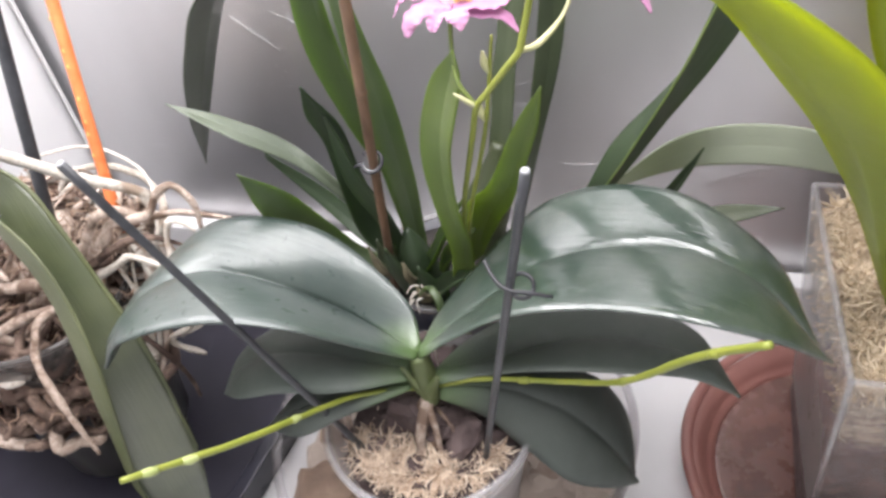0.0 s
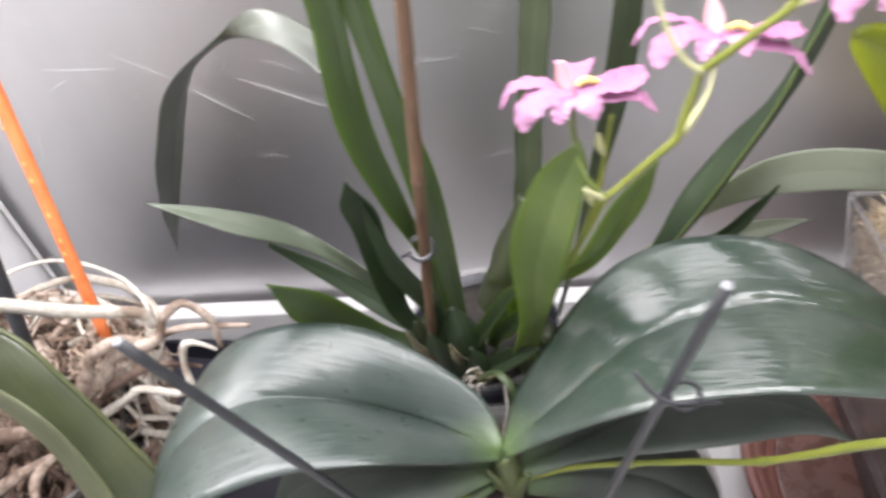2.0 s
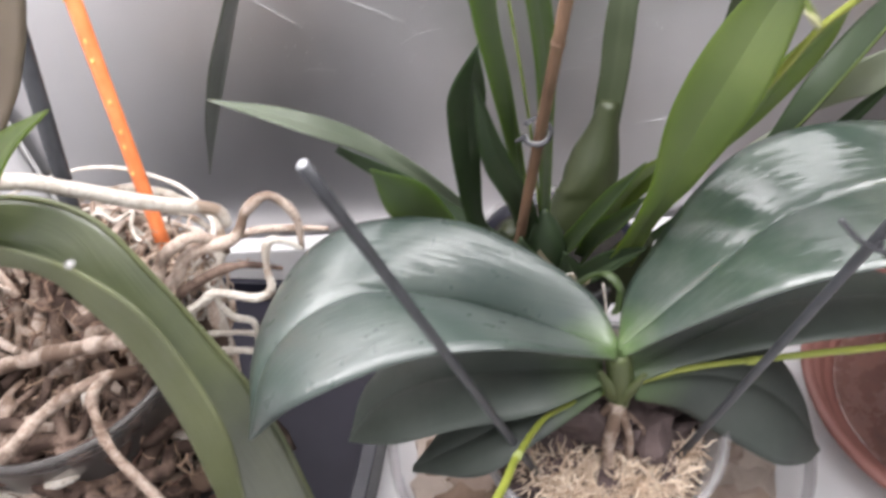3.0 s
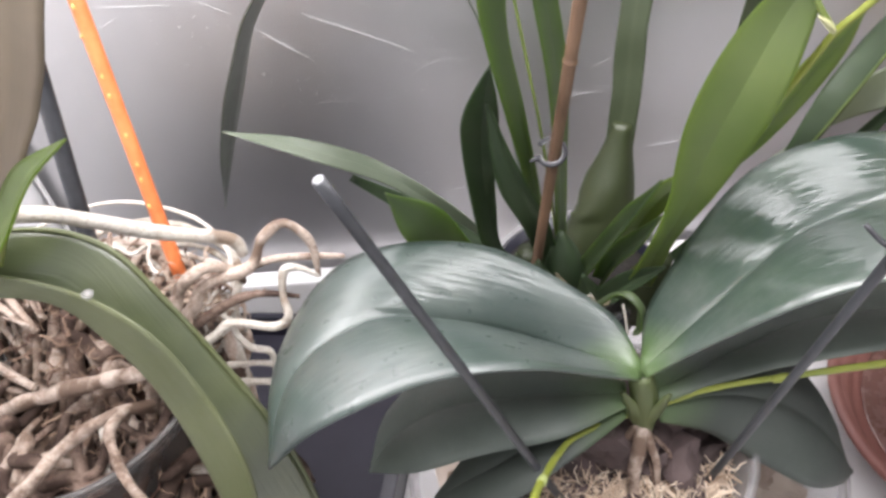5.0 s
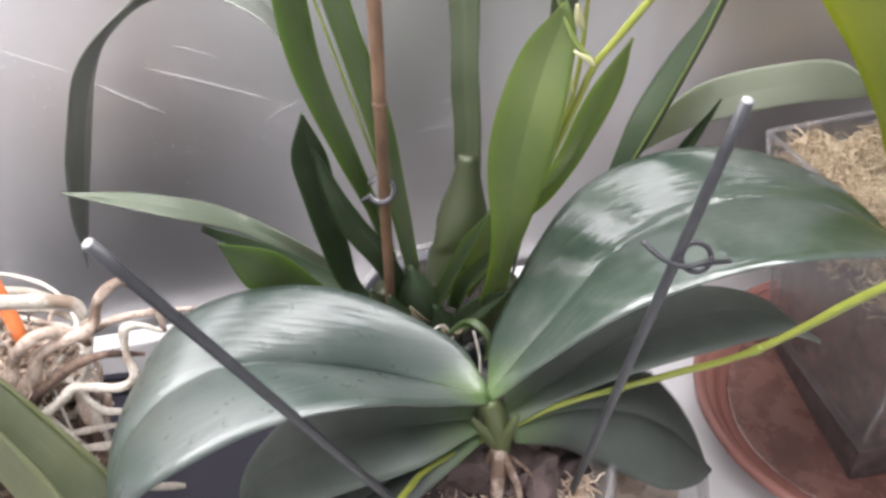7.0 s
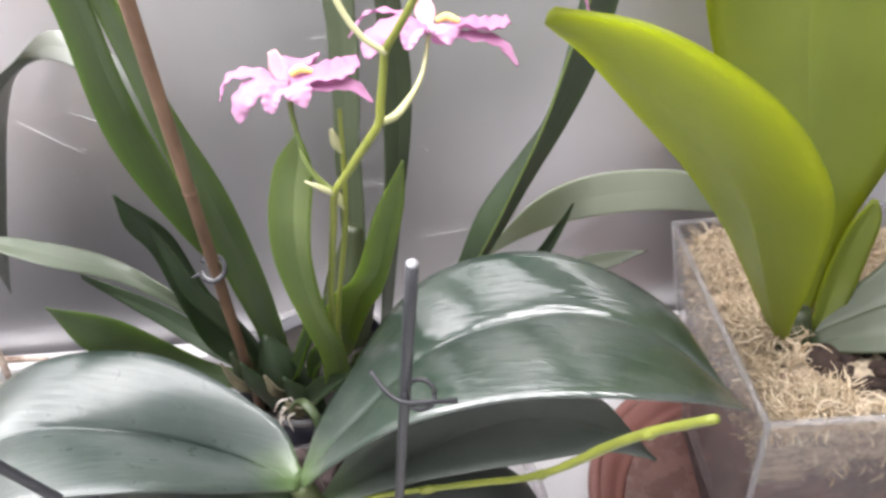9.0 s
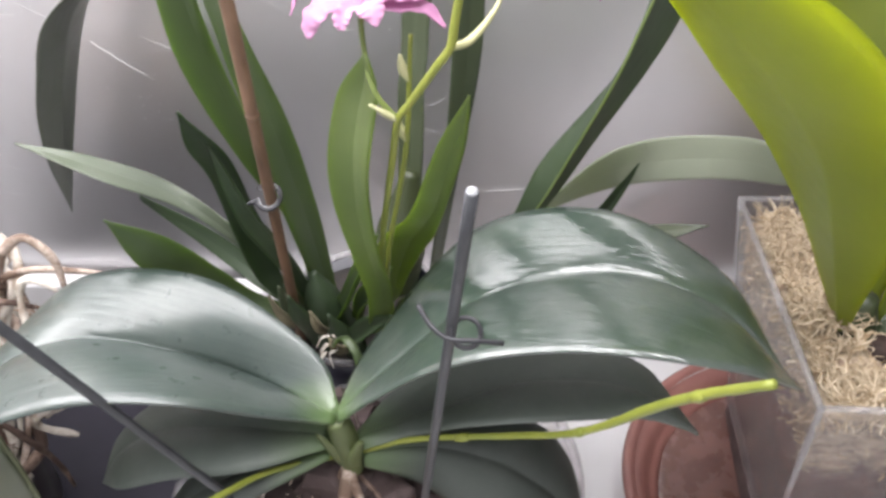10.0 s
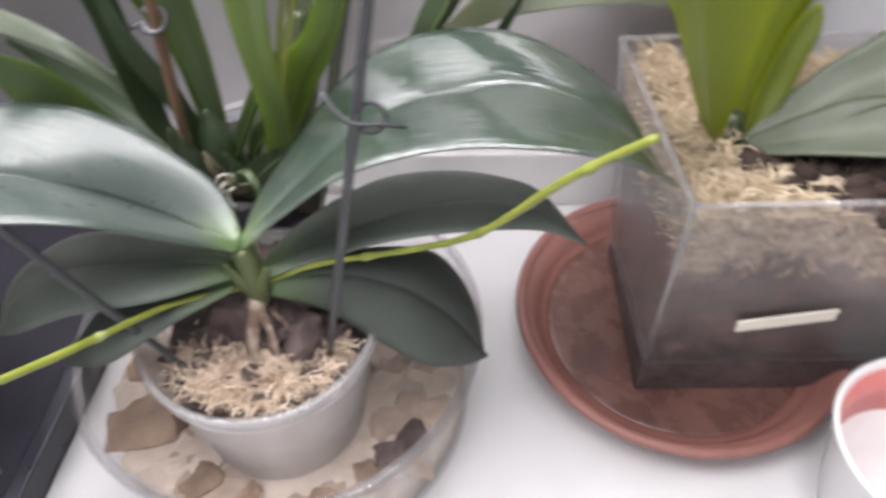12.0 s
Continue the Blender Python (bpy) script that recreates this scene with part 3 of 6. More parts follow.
for _ in range(80):
    cx, cz = srng.choice(((-0.14, 0.19), (-0.20, 0.22), (-0.27, 0.26), (0.05, 0.2)))
    x, z, q = srng.gauss(cx, 0.02), srng.gauss(cz, 0.022), srng.uniform(0.0002, 0.00045)
    k = len(verts)
    verts += [(x, -0.0030, z)] + [(x + q * math.cos(a), -0.0021, z + q * math.sin(a)) for a in (0, 1.05, 2.09, 3.14, 4.19, 5.24)]
    faces += [(k, k + 1 + i, k + 1 + (i + 1) % 6) for i in range(6)]
spots_ob = put("water_spots", mesh_from("water_spots", verts, faces), SCRATCH, wall_back, "small pale dried water spots")
spots_ob["kind"] = "stuff"
for pts, r in SCRATCHES + tuple(FINE):
    scratch(pts, r)

lamp_body = thing("shelf_lamp", "white shelf lamp with bright light strips under the ceiling", "lamp", at=(0, 0, 0))
part("housing", box_bm((-0.44, -0.27, LAMP_Z), (0.30, 0.185, LAMP_Z + 0.03), 0.004), WHITE_POT, lamp_body, smooth=False)
for lx in (-0.3, 0.3):
    part("hanger", box_bm((lx - 0.006, -0.006, LAMP_Z + 0.03), (lx + 0.006, 0.006, 1.02), 0.001), GREY_STAKE, lamp_body)


# ---- the moth orchid in its clear pot ----
bowl = thing("planter_bowl", "wide clear plastic bowl holding two orchid pots and pebbles", "bowl", at=(-0.008, 0.034, 0))
lathe("bowl_wall", [(0.110, 0.001), (0.1145, 0.002), (0.1168, 0.074), (0.1205, 0.076), (0.1215, 0.079), (0.1185, 0.081), (0.1145, 0.078), (0.1122, 0.006), (0.0, 0.005), (0.0, 0.001)], CLEAR_BOWL, bowl, 96)
lathe("bowl_rim", [(0.1170, 0.0775), (0.1220, 0.0775), (0.1230, 0.0805), (0.1210, 0.083), (0.1170, 0.0815), (0.1170, 0.0775)], CLEAR, bowl, 96)

POT_AT = (-0.006, 0.006, 0.007)
pot = thing("orchid_pot", "cloudy clear plastic pot filled with bark and moss", "pot", at=POT_AT)
lathe("pot_wall", [(0.044, 0.0), (0.046, 0.001), (0.060, 0.104), (0.0635, 0.106), (0.0645, 0.117), (0.0625, 0.118), (0.0605, 0.108), (0.0580, 0.104), (0.044, 0.004), (0.0, 0.004), (0.0, 0.0)], CLEAR_FOG, pot, 80)
lathe("pot_rim", [(0.0620, 0.1165), (0.0655, 0.1165), (0.0662, 0.1185), (0.0645, 0.1205), (0.0620, 0.1195), (0.0620, 0.1165)], CLEAR_EDGE, pot, 80)
fill = lathe("potting_mix", [(0.043, 0.0045), (0.0555, 0.092), (0.03, 0.098), (0.0, 0.1), (0.0, 0.0045)], BARK, None, 48, POT_AT)
tagged(fill, "dark bark potting mix filling the clear pot", "potting mix")

rng = random.Random(4)
CHIPS = [chip_mesh("bark_chip", 0.011, 0.5, i, 0.5) for i in range(6)]
for me in CHIPS:
    me.materials.append(BARK)
for i in range(80):
    a, q = rng.uniform(0, 2 * math.pi), math.sqrt(rng.random()) * 0.044
    x, y = POT_AT[0] + q * math.cos(a), POT_AT[1] + q * math.sin(a)
    ob = new("bark_chip", CHIPS[i % 6])
    s = rng.uniform(1.0, 2.3) * (1.0 - 0.5 * (q / 0.044) ** 3)
    ob.matrix_world = pose(x, y, 0.106 + (0.020 - 0.25 * q) * (y > -0.004) + rng.uniform(-0.004, 0.006), rng.uniform(-40, 40), rng.uniform(-40, 40), rng.uniform(0, 360)) @ Matrix.Diagonal((s, s, s, 1))
    tagged(ob, "dark purplish bark chip in the pot", "bark", "bark chips in the orchid pot")
for i in range(34):
    x, y = rng.uniform(-0.036, 0.028), rng.uniform(0.016, 0.052)
    if math.hypot(x - POT_AT[0], y - POT_AT[1]) > 0.050:
        continue
    ob = new("bark_chip", CHIPS[i % 6])
    ob.matrix_world = pose(x, y, 0.122 + rng.uniform(0.0, 0.010), rng.uniform(-40, 40), rng.uniform(-40, 40), rng.uniform(0, 360)) @ Matrix.Diagonal((1.3, 1.3, 1.3, 1))
    tagged(ob, "dark purplish bark chip in the pot", "bark", "bark chips in the orchid pot")
spots = []
while len(spots) < 2200:
    a, q = rng.uniform(0, 2 * math.pi), math.sqrt(rng.random()) * 0.049
    x, y = q * math.cos(a), q * math.sin(a)
    if y < -0.017 + 0.5 * max(0.0, x - 0.018) + 0.012 * noise.noise(Vector((x * 45, 0, 0))) and x > -0.036 and rng.random() < 0.95 - max(0.0, x - 0.034) * 12:
        spots.append((POT_AT[0] + x, POT_AT[1] + y, 0.117 + 0.005 * noise.noise(Vector((x * 40, y * 40, 0)))))
moss = put("moss", moss_mesh("moss", spots, 0.015, 0.00048, rng), MOSS_TAN)
tagged(moss, "dry tan sphagnum moss strands over the bark", "moss", kind="stuff")

PEBS = [chip_mesh("clay_pebble", 0.015, 0.16, i + 20, 0.45) for i in range(5)]
for me in PEBS:
    me.materials.append(PEBBLE)
FLAT = [chip_mesh("bark_piece", 0.014, 0.2, i + 40, 0.5) for i in range(4)]
for me in FLAT:
    me.materials.append(BARK_LIGHT)
PINK = [chip_mesh("clay_pebble", 0.017, 0.14, i + 60, 0.5) for i in range(4)]
for me in PINK:
    me.materials.append(PEBBLE_PINK)
DARK = [chip_mesh("bark_piece", 0.013, 0.3, i + 80, 0.5) for i in range(4)]
for me in DARK:
    me.materials.append(BARK)
count = 0
while count < 170:
    a, q = rng.uniform(0, 2 * math.pi), math.sqrt(rng.random()) * 0.105
    x, y = -0.008 + q * math.cos(a), 0.034 + q * math.sin(a)
    if math.hypot(x - POT_AT[0], y - POT_AT[1]) < 0.058 or math.hypot(x + 0.032, y - 0.113) < 0.038:
        continue
    count += 1
    kind = rng.random()
    flat = kind < 0.07
    ob = new("bark_piece" if flat else "clay_pebble", (DARK if kind < 0.012 else FLAT if flat else PINK if kind < 0.4 else PEBS)[count % 4])
    s = rng.uniform(0.6, 1.2) if flat else rng.uniform(0.45, 0.9)
    ob.matrix_world = pose(x, y, 0.0292 + 0.0016 * rng.random() + 0.002 * flat, rng.uniform(-5, 5), rng.uniform(-5, 5), rng.uniform(0, 360)) @ Matrix.Diagonal((s, s, s, 1))
    if flat:
        tagged(ob, "dark brown bark piece lying in the clear bowl" if kind < 0.012 else "light brown bark piece lying in the clear bowl", "bark", "bark pieces in the bowl")
    else:
        tagged(ob, "flat pinkish clay pebble in the clear bowl" if kind < 0.4 else "beige clay pebble in the clear bowl", "pebble", "pebbles in the bowl")
for x, y, sx, turn, me, words in ((-0.0895, -0.0150, 1.75, 20, FLAT[1], "large light brown bark piece in the clear bowl"), (0.0760, -0.0090, 0.85, 70, DARK[2], "dark brown bark piece lying in the clear bowl"), (0.0640, -0.0220, 0.8, 10, DARK[0], "dark brown bark piece lying in the clear bowl")):
    ob = new("bark_piece", me)
    ob.matrix_world = pose(x, y, 0.0335, 8, -6, turn) @ Matrix.Diagonal((sx, sx, sx, 1))
    tagged(ob, words, "bark", "bark pieces in the bowl")
bed = lathe("gravel_bed", [(0.0, 0.006), (0.1112, 0.0065), (0.1118, 0.030), (0.06, 0.029), (0.0, 0.029)], PEBBLE, None, 64, (-0.008, 0.034, 0.0))
tagged(bed, "beige fine gravel bed in the clear bowl", "gravel", kind="stuff")

orchid = thing("moth_orchid", "moth orchid with broad glossy dark green leaves and two bare stalks", "orchid", at=(0, 0, 0.12))
orchid_shift = Vector((0, 0, -0.12))


def here(*pts):
    return [Vector(p) + orchid_shift for p in pts]


C0 = (0.0, 0.0, 0.190)
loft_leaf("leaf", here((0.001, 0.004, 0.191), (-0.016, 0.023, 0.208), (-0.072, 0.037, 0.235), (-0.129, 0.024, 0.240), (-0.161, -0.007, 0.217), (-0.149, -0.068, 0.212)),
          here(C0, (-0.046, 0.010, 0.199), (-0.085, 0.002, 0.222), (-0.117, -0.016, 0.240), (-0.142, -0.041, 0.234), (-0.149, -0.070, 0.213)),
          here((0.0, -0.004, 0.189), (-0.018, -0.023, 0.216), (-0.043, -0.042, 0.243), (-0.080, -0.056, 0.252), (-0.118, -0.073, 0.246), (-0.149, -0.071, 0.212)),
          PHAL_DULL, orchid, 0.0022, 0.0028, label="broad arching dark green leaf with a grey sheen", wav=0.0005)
loft_leaf("leaf", here((0.0, 0.004, 0.192), (0.0086, 0.0373, 0.2036), (0.0534, 0.0774, 0.2450), (0.1125, 0.0817, 0.2599), (0.1650, 0.0607, 0.2474), (0.1905, 0.0330, 0.2225)),
          here(C0, (0.0318, 0.0118, 0.2227), (0.0678, 0.0317, 0.2478), (0.1181, 0.0453, 0.2554), (0.1605, 0.0370, 0.2512), (0.1925, 0.0265, 0.2235)),
          here((0.002, -0.003, 0.189), (0.0269, -0.0083, 0.2196), (0.0622, -0.0144, 0.2541), (0.1082, -0.0108, 0.2670), (0.1599, -0.0047, 0.2605), (0.1975, 0.0210, 0.2240)),
          PHAL, orchid, 0.0022, 0.0008, label="broad glossy dark green leaf with bright reflections", groove=0.0008, wav=0.0002)
loft_leaf("leaf", here((0.006, 0.006, 0.172), (0.0142, 0.0459, 0.1590), (0.0516, 0.0823, 0.1589), (0.0961, 0.0931, 0.1596), (0.1337, 0.0787, 0.1639), (0.1640, 0.0345, 0.1680)),
          here((0.006, 0.001, 0.173), (0.0440, 0.0260, 0.1720), (0.0790, 0.0400, 0.1810), (0.1090, 0.0400, 0.1890), (0.1380, 0.0370, 0.1880), (0.1645, 0.0340, 0.1690)),
          here((0.006, -0.004, 0.168), (0.0384, 0.0056, 0.1778), (0.0722, 0.0013, 0.1985), (0.1029, 0.0056, 0.2031), (0.1359, 0.0219, 0.1901), (0.1645, 0.0340, 0.1692)),
          PHAL_UNDER_LIT, orchid, 0.002, 0.004, label="dull dark green leaf curving down at its tip", groove=0.0008)
loft_leaf("leaf", here((-0.006, 0.005, 0.176), (-0.050, 0.014, 0.175), (-0.097, 0.018, 0.168), (-0.124, 0.002, 0.152), (-0.133, -0.024, 0.135)),
          here((-0.006, 0.0, 0.174), (-0.045, -0.008, 0.181), (-0.084, -0.013, 0.177), (-0.114, -0.017, 0.160), (-0.133, -0.024, 0.135)),
          here((-0.005, -0.006, 0.172), (-0.035, -0.031, 0.182), (-0.071, -0.040, 0.179), (-0.103, -0.038, 0.160), (-0.133, -0.025, 0.135)),
          PHAL_UNDER_LIT, orchid, 0.002, 0.004, label="shaded grey-green lower leaf", groove=0.0005)
loft_leaf("leaf", here((0.009, 0.004, 0.165), (0.0456, 0.0299, 0.1585), (0.0782, 0.0500, 0.1390), (0.0946, 0.0600, 0.1130), (0.1065, 0.0580, 0.0870), (0.1140, 0.0330, 0.0770)),
          here((0.009, 0.0, 0.164), (0.0420, 0.0120, 0.1600), (0.0680, 0.0200, 0.1450), (0.0880, 0.0240, 0.1240), (0.1030, 0.0270, 0.1010), (0.1150, 0.0280, 0.0760)),
          here((0.010, -0.004, 0.158), (0.0340, 0.0020, 0.1420), (0.0580, 0.0, 0.1220), (0.0830, -0.0040, 0.1080), (0.1040, 0.0080, 0.0900), (0.1185, 0.0260, 0.0735)),
          PHAL_LOW, orchid, 0.002, 0.004, label="large drooping dark green lower leaf", groove=0.0012)
loft_leaf("leaf", here((-0.006, 0.002, 0.166), (-0.040, -0.004, 0.163), (-0.074, -0.012, 0.150), (-0.100, -0.028, 0.122)),
          here((-0.006, -0.003, 0.165), (-0.038, -0.018, 0.166), (-0.070, -0.030, 0.151), (-0.100, -0.030, 0.121)),
          here((-0.006, -0.007, 0.164), (-0.032, -0.032, 0.164), (-0.062, -0.046, 0.150), (-0.100, -0.031, 0.120)),
          PHAL_LOW, orchid, 0.002, 0.003, label="small dark lowest leaf in shade", groove=0.0005)
STEM = leaf_mat("moth_orchid_stem", (0.062, 0.082, 0.026), (0.105, 0.130, 0.040), 0.45, 0.12, (0.2, 0.3, 0.06), 0.8, 0.0)
tube("stem", here((0.003, -0.002, 0.151), (0.003, -0.002, 0.162), (0.002, -0.001, 0.176), (0.0, 0.0, 0.189)), [0.0048, 0.0058, 0.0064, 0.0058], STEM, orchid, 18, 14, "short green stem", 0.15)
for p, w, f in ((((0.002, -0.004, 0.152), (-0.001, -0.007, 0.165), (-0.008, -0.007, 0.184)), 0.0046, (-0.1, -1, 0.1)), (((0.004, -0.004, 0.152), (0.006, -0.007, 0.164), (0.013, -0.006, 0.182)), 0.0046, (0.3, -1, 0.1))):
    strap_leaf("leaf_base", here(*p), [w, w * 1.15, w * 0.9, w * 0.3], f, STEM, orchid, -20, 0.0014, 16, "clasping pale green leaf base", wav=0.0003)
for p, r in ((((0.002, -0.005, 0.156), (0.001, -0.010, 0.146), (-0.001, -0.015, 0.133), (-0.002, -0.021, 0.116)), 0.0032), (((0.004, -0.005, 0.154), (0.006, -0.010, 0.147), (0.009, -0.013, 0.136), (0.010, -0.016, 0.118)), 0.0018)):
    tube("root", here(*p), [r, r * 1.1, r, r * 0.7], ROOT, orchid, 22, 9, "pale old root reaching down into the moss", 0.3, 110.0)
stalk_r = tube("flower_stalk", here((0.0, -0.001, 0.160), (0.0337, 0.0030, 0.1760), (0.0818, -0.0010, 0.1965), (0.1128, -0.0138, 0.2241), (0.1436, -0.0337, 0.2759), (0.1646, -0.0513, 0.3099)), [0.0013, 0.0014, 0.0015, 0.0016, 0.0018, 0.0014], SPIKE, orchid, 60, 10, "bare yellow-green flower stalk", 0.16, 120.0)
stalk_l = tube("flower_stalk", here((-0.003, -0.001, 0.160), (-0.0300, -0.0245, 0.1725), (-0.0415, -0.0610, 0.1965), (-0.0462, -0.0930, 0.2210), (-0.0605, -0.1380, 0.2540)), [0.0014, 0.0015, 0.0016, 0.0017, 0.0014], SPIKE, orchid, 60, 10, "bare yellow-green flower stalk with pale joints", 0.16, 120.0)
for at, d in (((0.1128, -0.0138, 0.2241), (0.5, -0.3, 0.8)), ((0.1490, -0.0380, 0.2845), (0.5, -0.4, 0.8)), ((0.0600, 0.0010, 0.1870), (0.9, 0, 0.4)), ((-0.0415, -0.0610, 0.1965), (-0.2, -0.8, 0.5)), ((-0.0515, -0.1140, 0.2365), (-0.3, -0.75, 0.6)), ((-0.0570, -0.1285, 0.2470), (-0.3, -0.75, 0.6))):
    q, d = Vector(at) + orchid_shift, Vector(d).normalized()
    tube("stalk_joint", [q - d * 0.0035, q, q + d * 0.0035], [0.0016, 0.0021, 0.0016], SPIKE if at[0] > 0 else PALE_JOINT, stalk_r if at[0] > 0 else stalk_l, 7, 10)
for i in range(11):
    a = rng.uniform(math.pi * 0.95, 2.05 * math.pi)
    out = Vector((math.cos(a), math.sin(a), 0))
    q = Vector((0.003 + rng.uniform(-0.005, 0.005), -0.004 + rng.uniform(-0.003, 0.003), 0.154 + rng.uniform(-0.004, 0.003))) + orchid_shift
    e = q + out * rng.uniform(0.004, 0.015) + Vector((0, 0, rng.uniform(-0.042, -0.032)))
    k1 = Vector((rng.uniform(-0.004, 0.004), rng.uniform(-0.004, 0.004), rng.uniform(-0.002, 0.004)))
    k2 = Vector((rng.uniform(-0.005, 0.005), rng.uniform(-0.005, 0.005), rng.uniform(-0.004, 0.004)))
    r = rng.uniform(0.0006, 0.0012) if i else 0.0018
    tube("root", [q, q.lerp(e, 0.3) + k1, q.lerp(e, 0.65) + k2, e], [r * 1.2, r * 1.1, r, r * 0.6], ROOT_OLD_SHADED if rng.random() < 0.55 else ROOT, orchid, 14, 7, "", 0.35)


def stake(name, foot, top, r, mat, label, end=None):
    ob = thing(name, label, "plant stake", at=foot)
    f, t = Vector(foot), Vector(top)
    rod = tube("rod", [Vector((0, 0, 0)), (t - f) * 0.5, t - f], [r, r, r], mat, ob, 16, 14, "", 0.04)
    if end:
        d = (t - f).normalized()
        tube("cut_end", [t - f - d * 0.0004, t - f + d * 0.0005], [r * 0.86, r * 0.8], end, rod, 2, 14, "pale cut end")
    return ob


stake("plant_stake", (-0.036, -0.026, 0.118), (-0.0915, -0.0705, 0.3565), 0.0020, GREY_STAKE, "dark grey plastic stake leaning out of the clear pot", STAKE_END)
stake_r = stake("plant_stake", (0.0348, -0.0085, 0.115), (0.0842, -0.0435, 0.3605), 0.0019, GREY_STAKE, "dark grey plastic stake with a twisted wire tie", STAKE_END)
T0 = Vector((0.0722, -0.0350, 0.300)) - Vector((0.0348, -0.0085, 0.115))
ring_pts = [T0 + Vector((0.0048 * math.cos(a) + 0.0050, 0.0048 * math.sin(a) * 0.6 - 0.002, 0.0048 * math.sin(a) * 0.8)) for a in np.linspace(0, 2 * math.pi, 13)]
tube("wire_tie", ring_pts, [0.0009], WIRE, stake_r, 28, 7, "black twist wire round the stake")
tube("wire_tie", [T0 + Vector((-0.0115, 0.003, 0.005)), T0 + Vector((-0.006, -0.002, 0.001)), T0 + Vector((0.0, -0.0045, -0.001)), T0 + Vector((0.008, -0.004, -0.001)), T0 + Vector((0.0165, -0.001, -0.004))], [0.0009], WIRE, stake_r, 20, 7)


# ---- the dancing orchid behind it ----
ONC_AT = (-0.032, 0.113, 0.007)
pot2 = thing("orchid_pot", "black pot with a thin pale rim behind the moth orchid", "pot", at=ONC_AT)
lathe("pot_wall", [(0.025, 0.0), (0.026, 0.001), (0.030, 0.078), (0.0485, 0.140), (0.0465, 0.140), (0.028, 0.079), (0.024, 0.004), (0.0, 0.004), (0.0, 0.0)], TRAY_RIM, pot2, 64)
lathe("pot_rim", [(0.0468, 0.139), (0.0492, 0.139), (0.0500, 0.1420), (0.0492, 0.1440), (0.0476, 0.1440), (0.0468, 0.139)], CLEAR_EDGE, pot2, 64, label="thin pale plastic rim")
mix2 = lathe("potting_mix", [(0.0235, 0.0045), (0.0275, 0.079), (0.0440, 0.134), (0.02, 0.142), (0.0, 0.144), (0.0, 0.0045)], BLACK_POT, None, 40, ONC_AT)
tagged(mix2, "black wet potting mix in the small pot", "potting mix")

dancer = thing("dancing_orchid", "slender orchid with upright strap leaves and pink star flowers", "orchid", at=(-0.02, 0.1, 0.15))
orchid_shift = Vector((0.02, -0.1, -0.15))
blade("leaf", here((-0.035, 0.094, 0.155), (-0.0695, 0.1011, 0.1629), (-0.0929, 0.1121, 0.1898), (-0.1395, 0.1232, 0.2214), (-0.1775, 0.1103, 0.2486), (-0.2167, 0.1007, 0.2615)),
      here((-0.035, 0.088, 0.150), (-0.0720, 0.1040, 0.1520), (-0.0879, 0.1136, 0.1663), (-0.1321, 0.1143, 0.2084), (-0.1661, 0.0956, 0.2432), (-0.2165, 0.1000, 0.2614)), ONC_GREY, dancer, 0.12, (0, 0.5, -1), label="narrow arching grey-green leaf")
blade("leaf", here((-0.045, 0.093, 0.158), (-0.085, 0.104, 0.181), (-0.115, 0.106, 0.205), (-0.152, 0.105, 0.227)), here((-0.045, 0.088, 0.150), (-0.085, 0.094, 0.171), (-0.118, 0.1015, 0.193), (-0.156, 0.108, 0.221)), ONC_DARK_SHADED, dancer, 0.1, (0, 0.5, -1), label="dark green leaf under the long one, deepened for shade")
blade("leaf", here((-0.046, 0.086, 0.165), (-0.0744, 0.0800, 0.1804), (-0.0826, 0.0642, 0.2129), (-0.0902, 0.0440, 0.2521), (-0.1098, 0.0310, 0.2718)),
      here((-0.046, 0.078, 0.160), (-0.075, 0.062, 0.185), (-0.096, 0.046, 0.220), (-0.107, 0.036, 0.2395), (-0.1104, 0.0322, 0.2706)), ONC, dancer, 0.12, (0, 0.6, -1), label="short pointed dark green leaf")
blade("leaf", here((-0.064, 0.092, 0.158), (-0.0789, 0.0871, 0.1845), (-0.0827, 0.0839, 0.2220), (-0.0837, 0.0807, 0.2615), (-0.0747, 0.0602, 0.2947), (-0.0602, 0.0434, 0.3242)),
      here((-0.060, 0.096, 0.158), (-0.0730, 0.1010, 0.1780), (-0.0727, 0.1008, 0.2072), (-0.0684, 0.0860, 0.2455), (-0.0620, 0.0697, 0.2842), (-0.0598, 0.0430, 0.3243)), ONC_DARK_SHADED, dancer, 0.2, (0.2, 1, -0.2), 0.0016, label="upright dark green young leaf", wav=0.0020)
blade("leaf", here((-0.050, 0.092, 0.165), (-0.0552, 0.0974, 0.2187), (-0.0596, 0.0741, 0.2818), (-0.0647, 0.0606, 0.3408), (-0.0609, 0.0579, 0.4013), (-0.0665, 0.0563, 0.4566), (-0.072, 0.057, 0.52)),
      here((-0.044, 0.088, 0.165), (-0.0477, 0.0939, 0.2214), (-0.0516, 0.0858, 0.2748), (-0.0562, 0.0798, 0.3226), (-0.0518, 0.0678, 0.3671), (-0.0503, 0.0645, 0.4067), (-0.060, 0.060, 0.52)), ONC, dancer, 0.22, (0.5, 1, 0), label="tall folded dark green strap leaf")
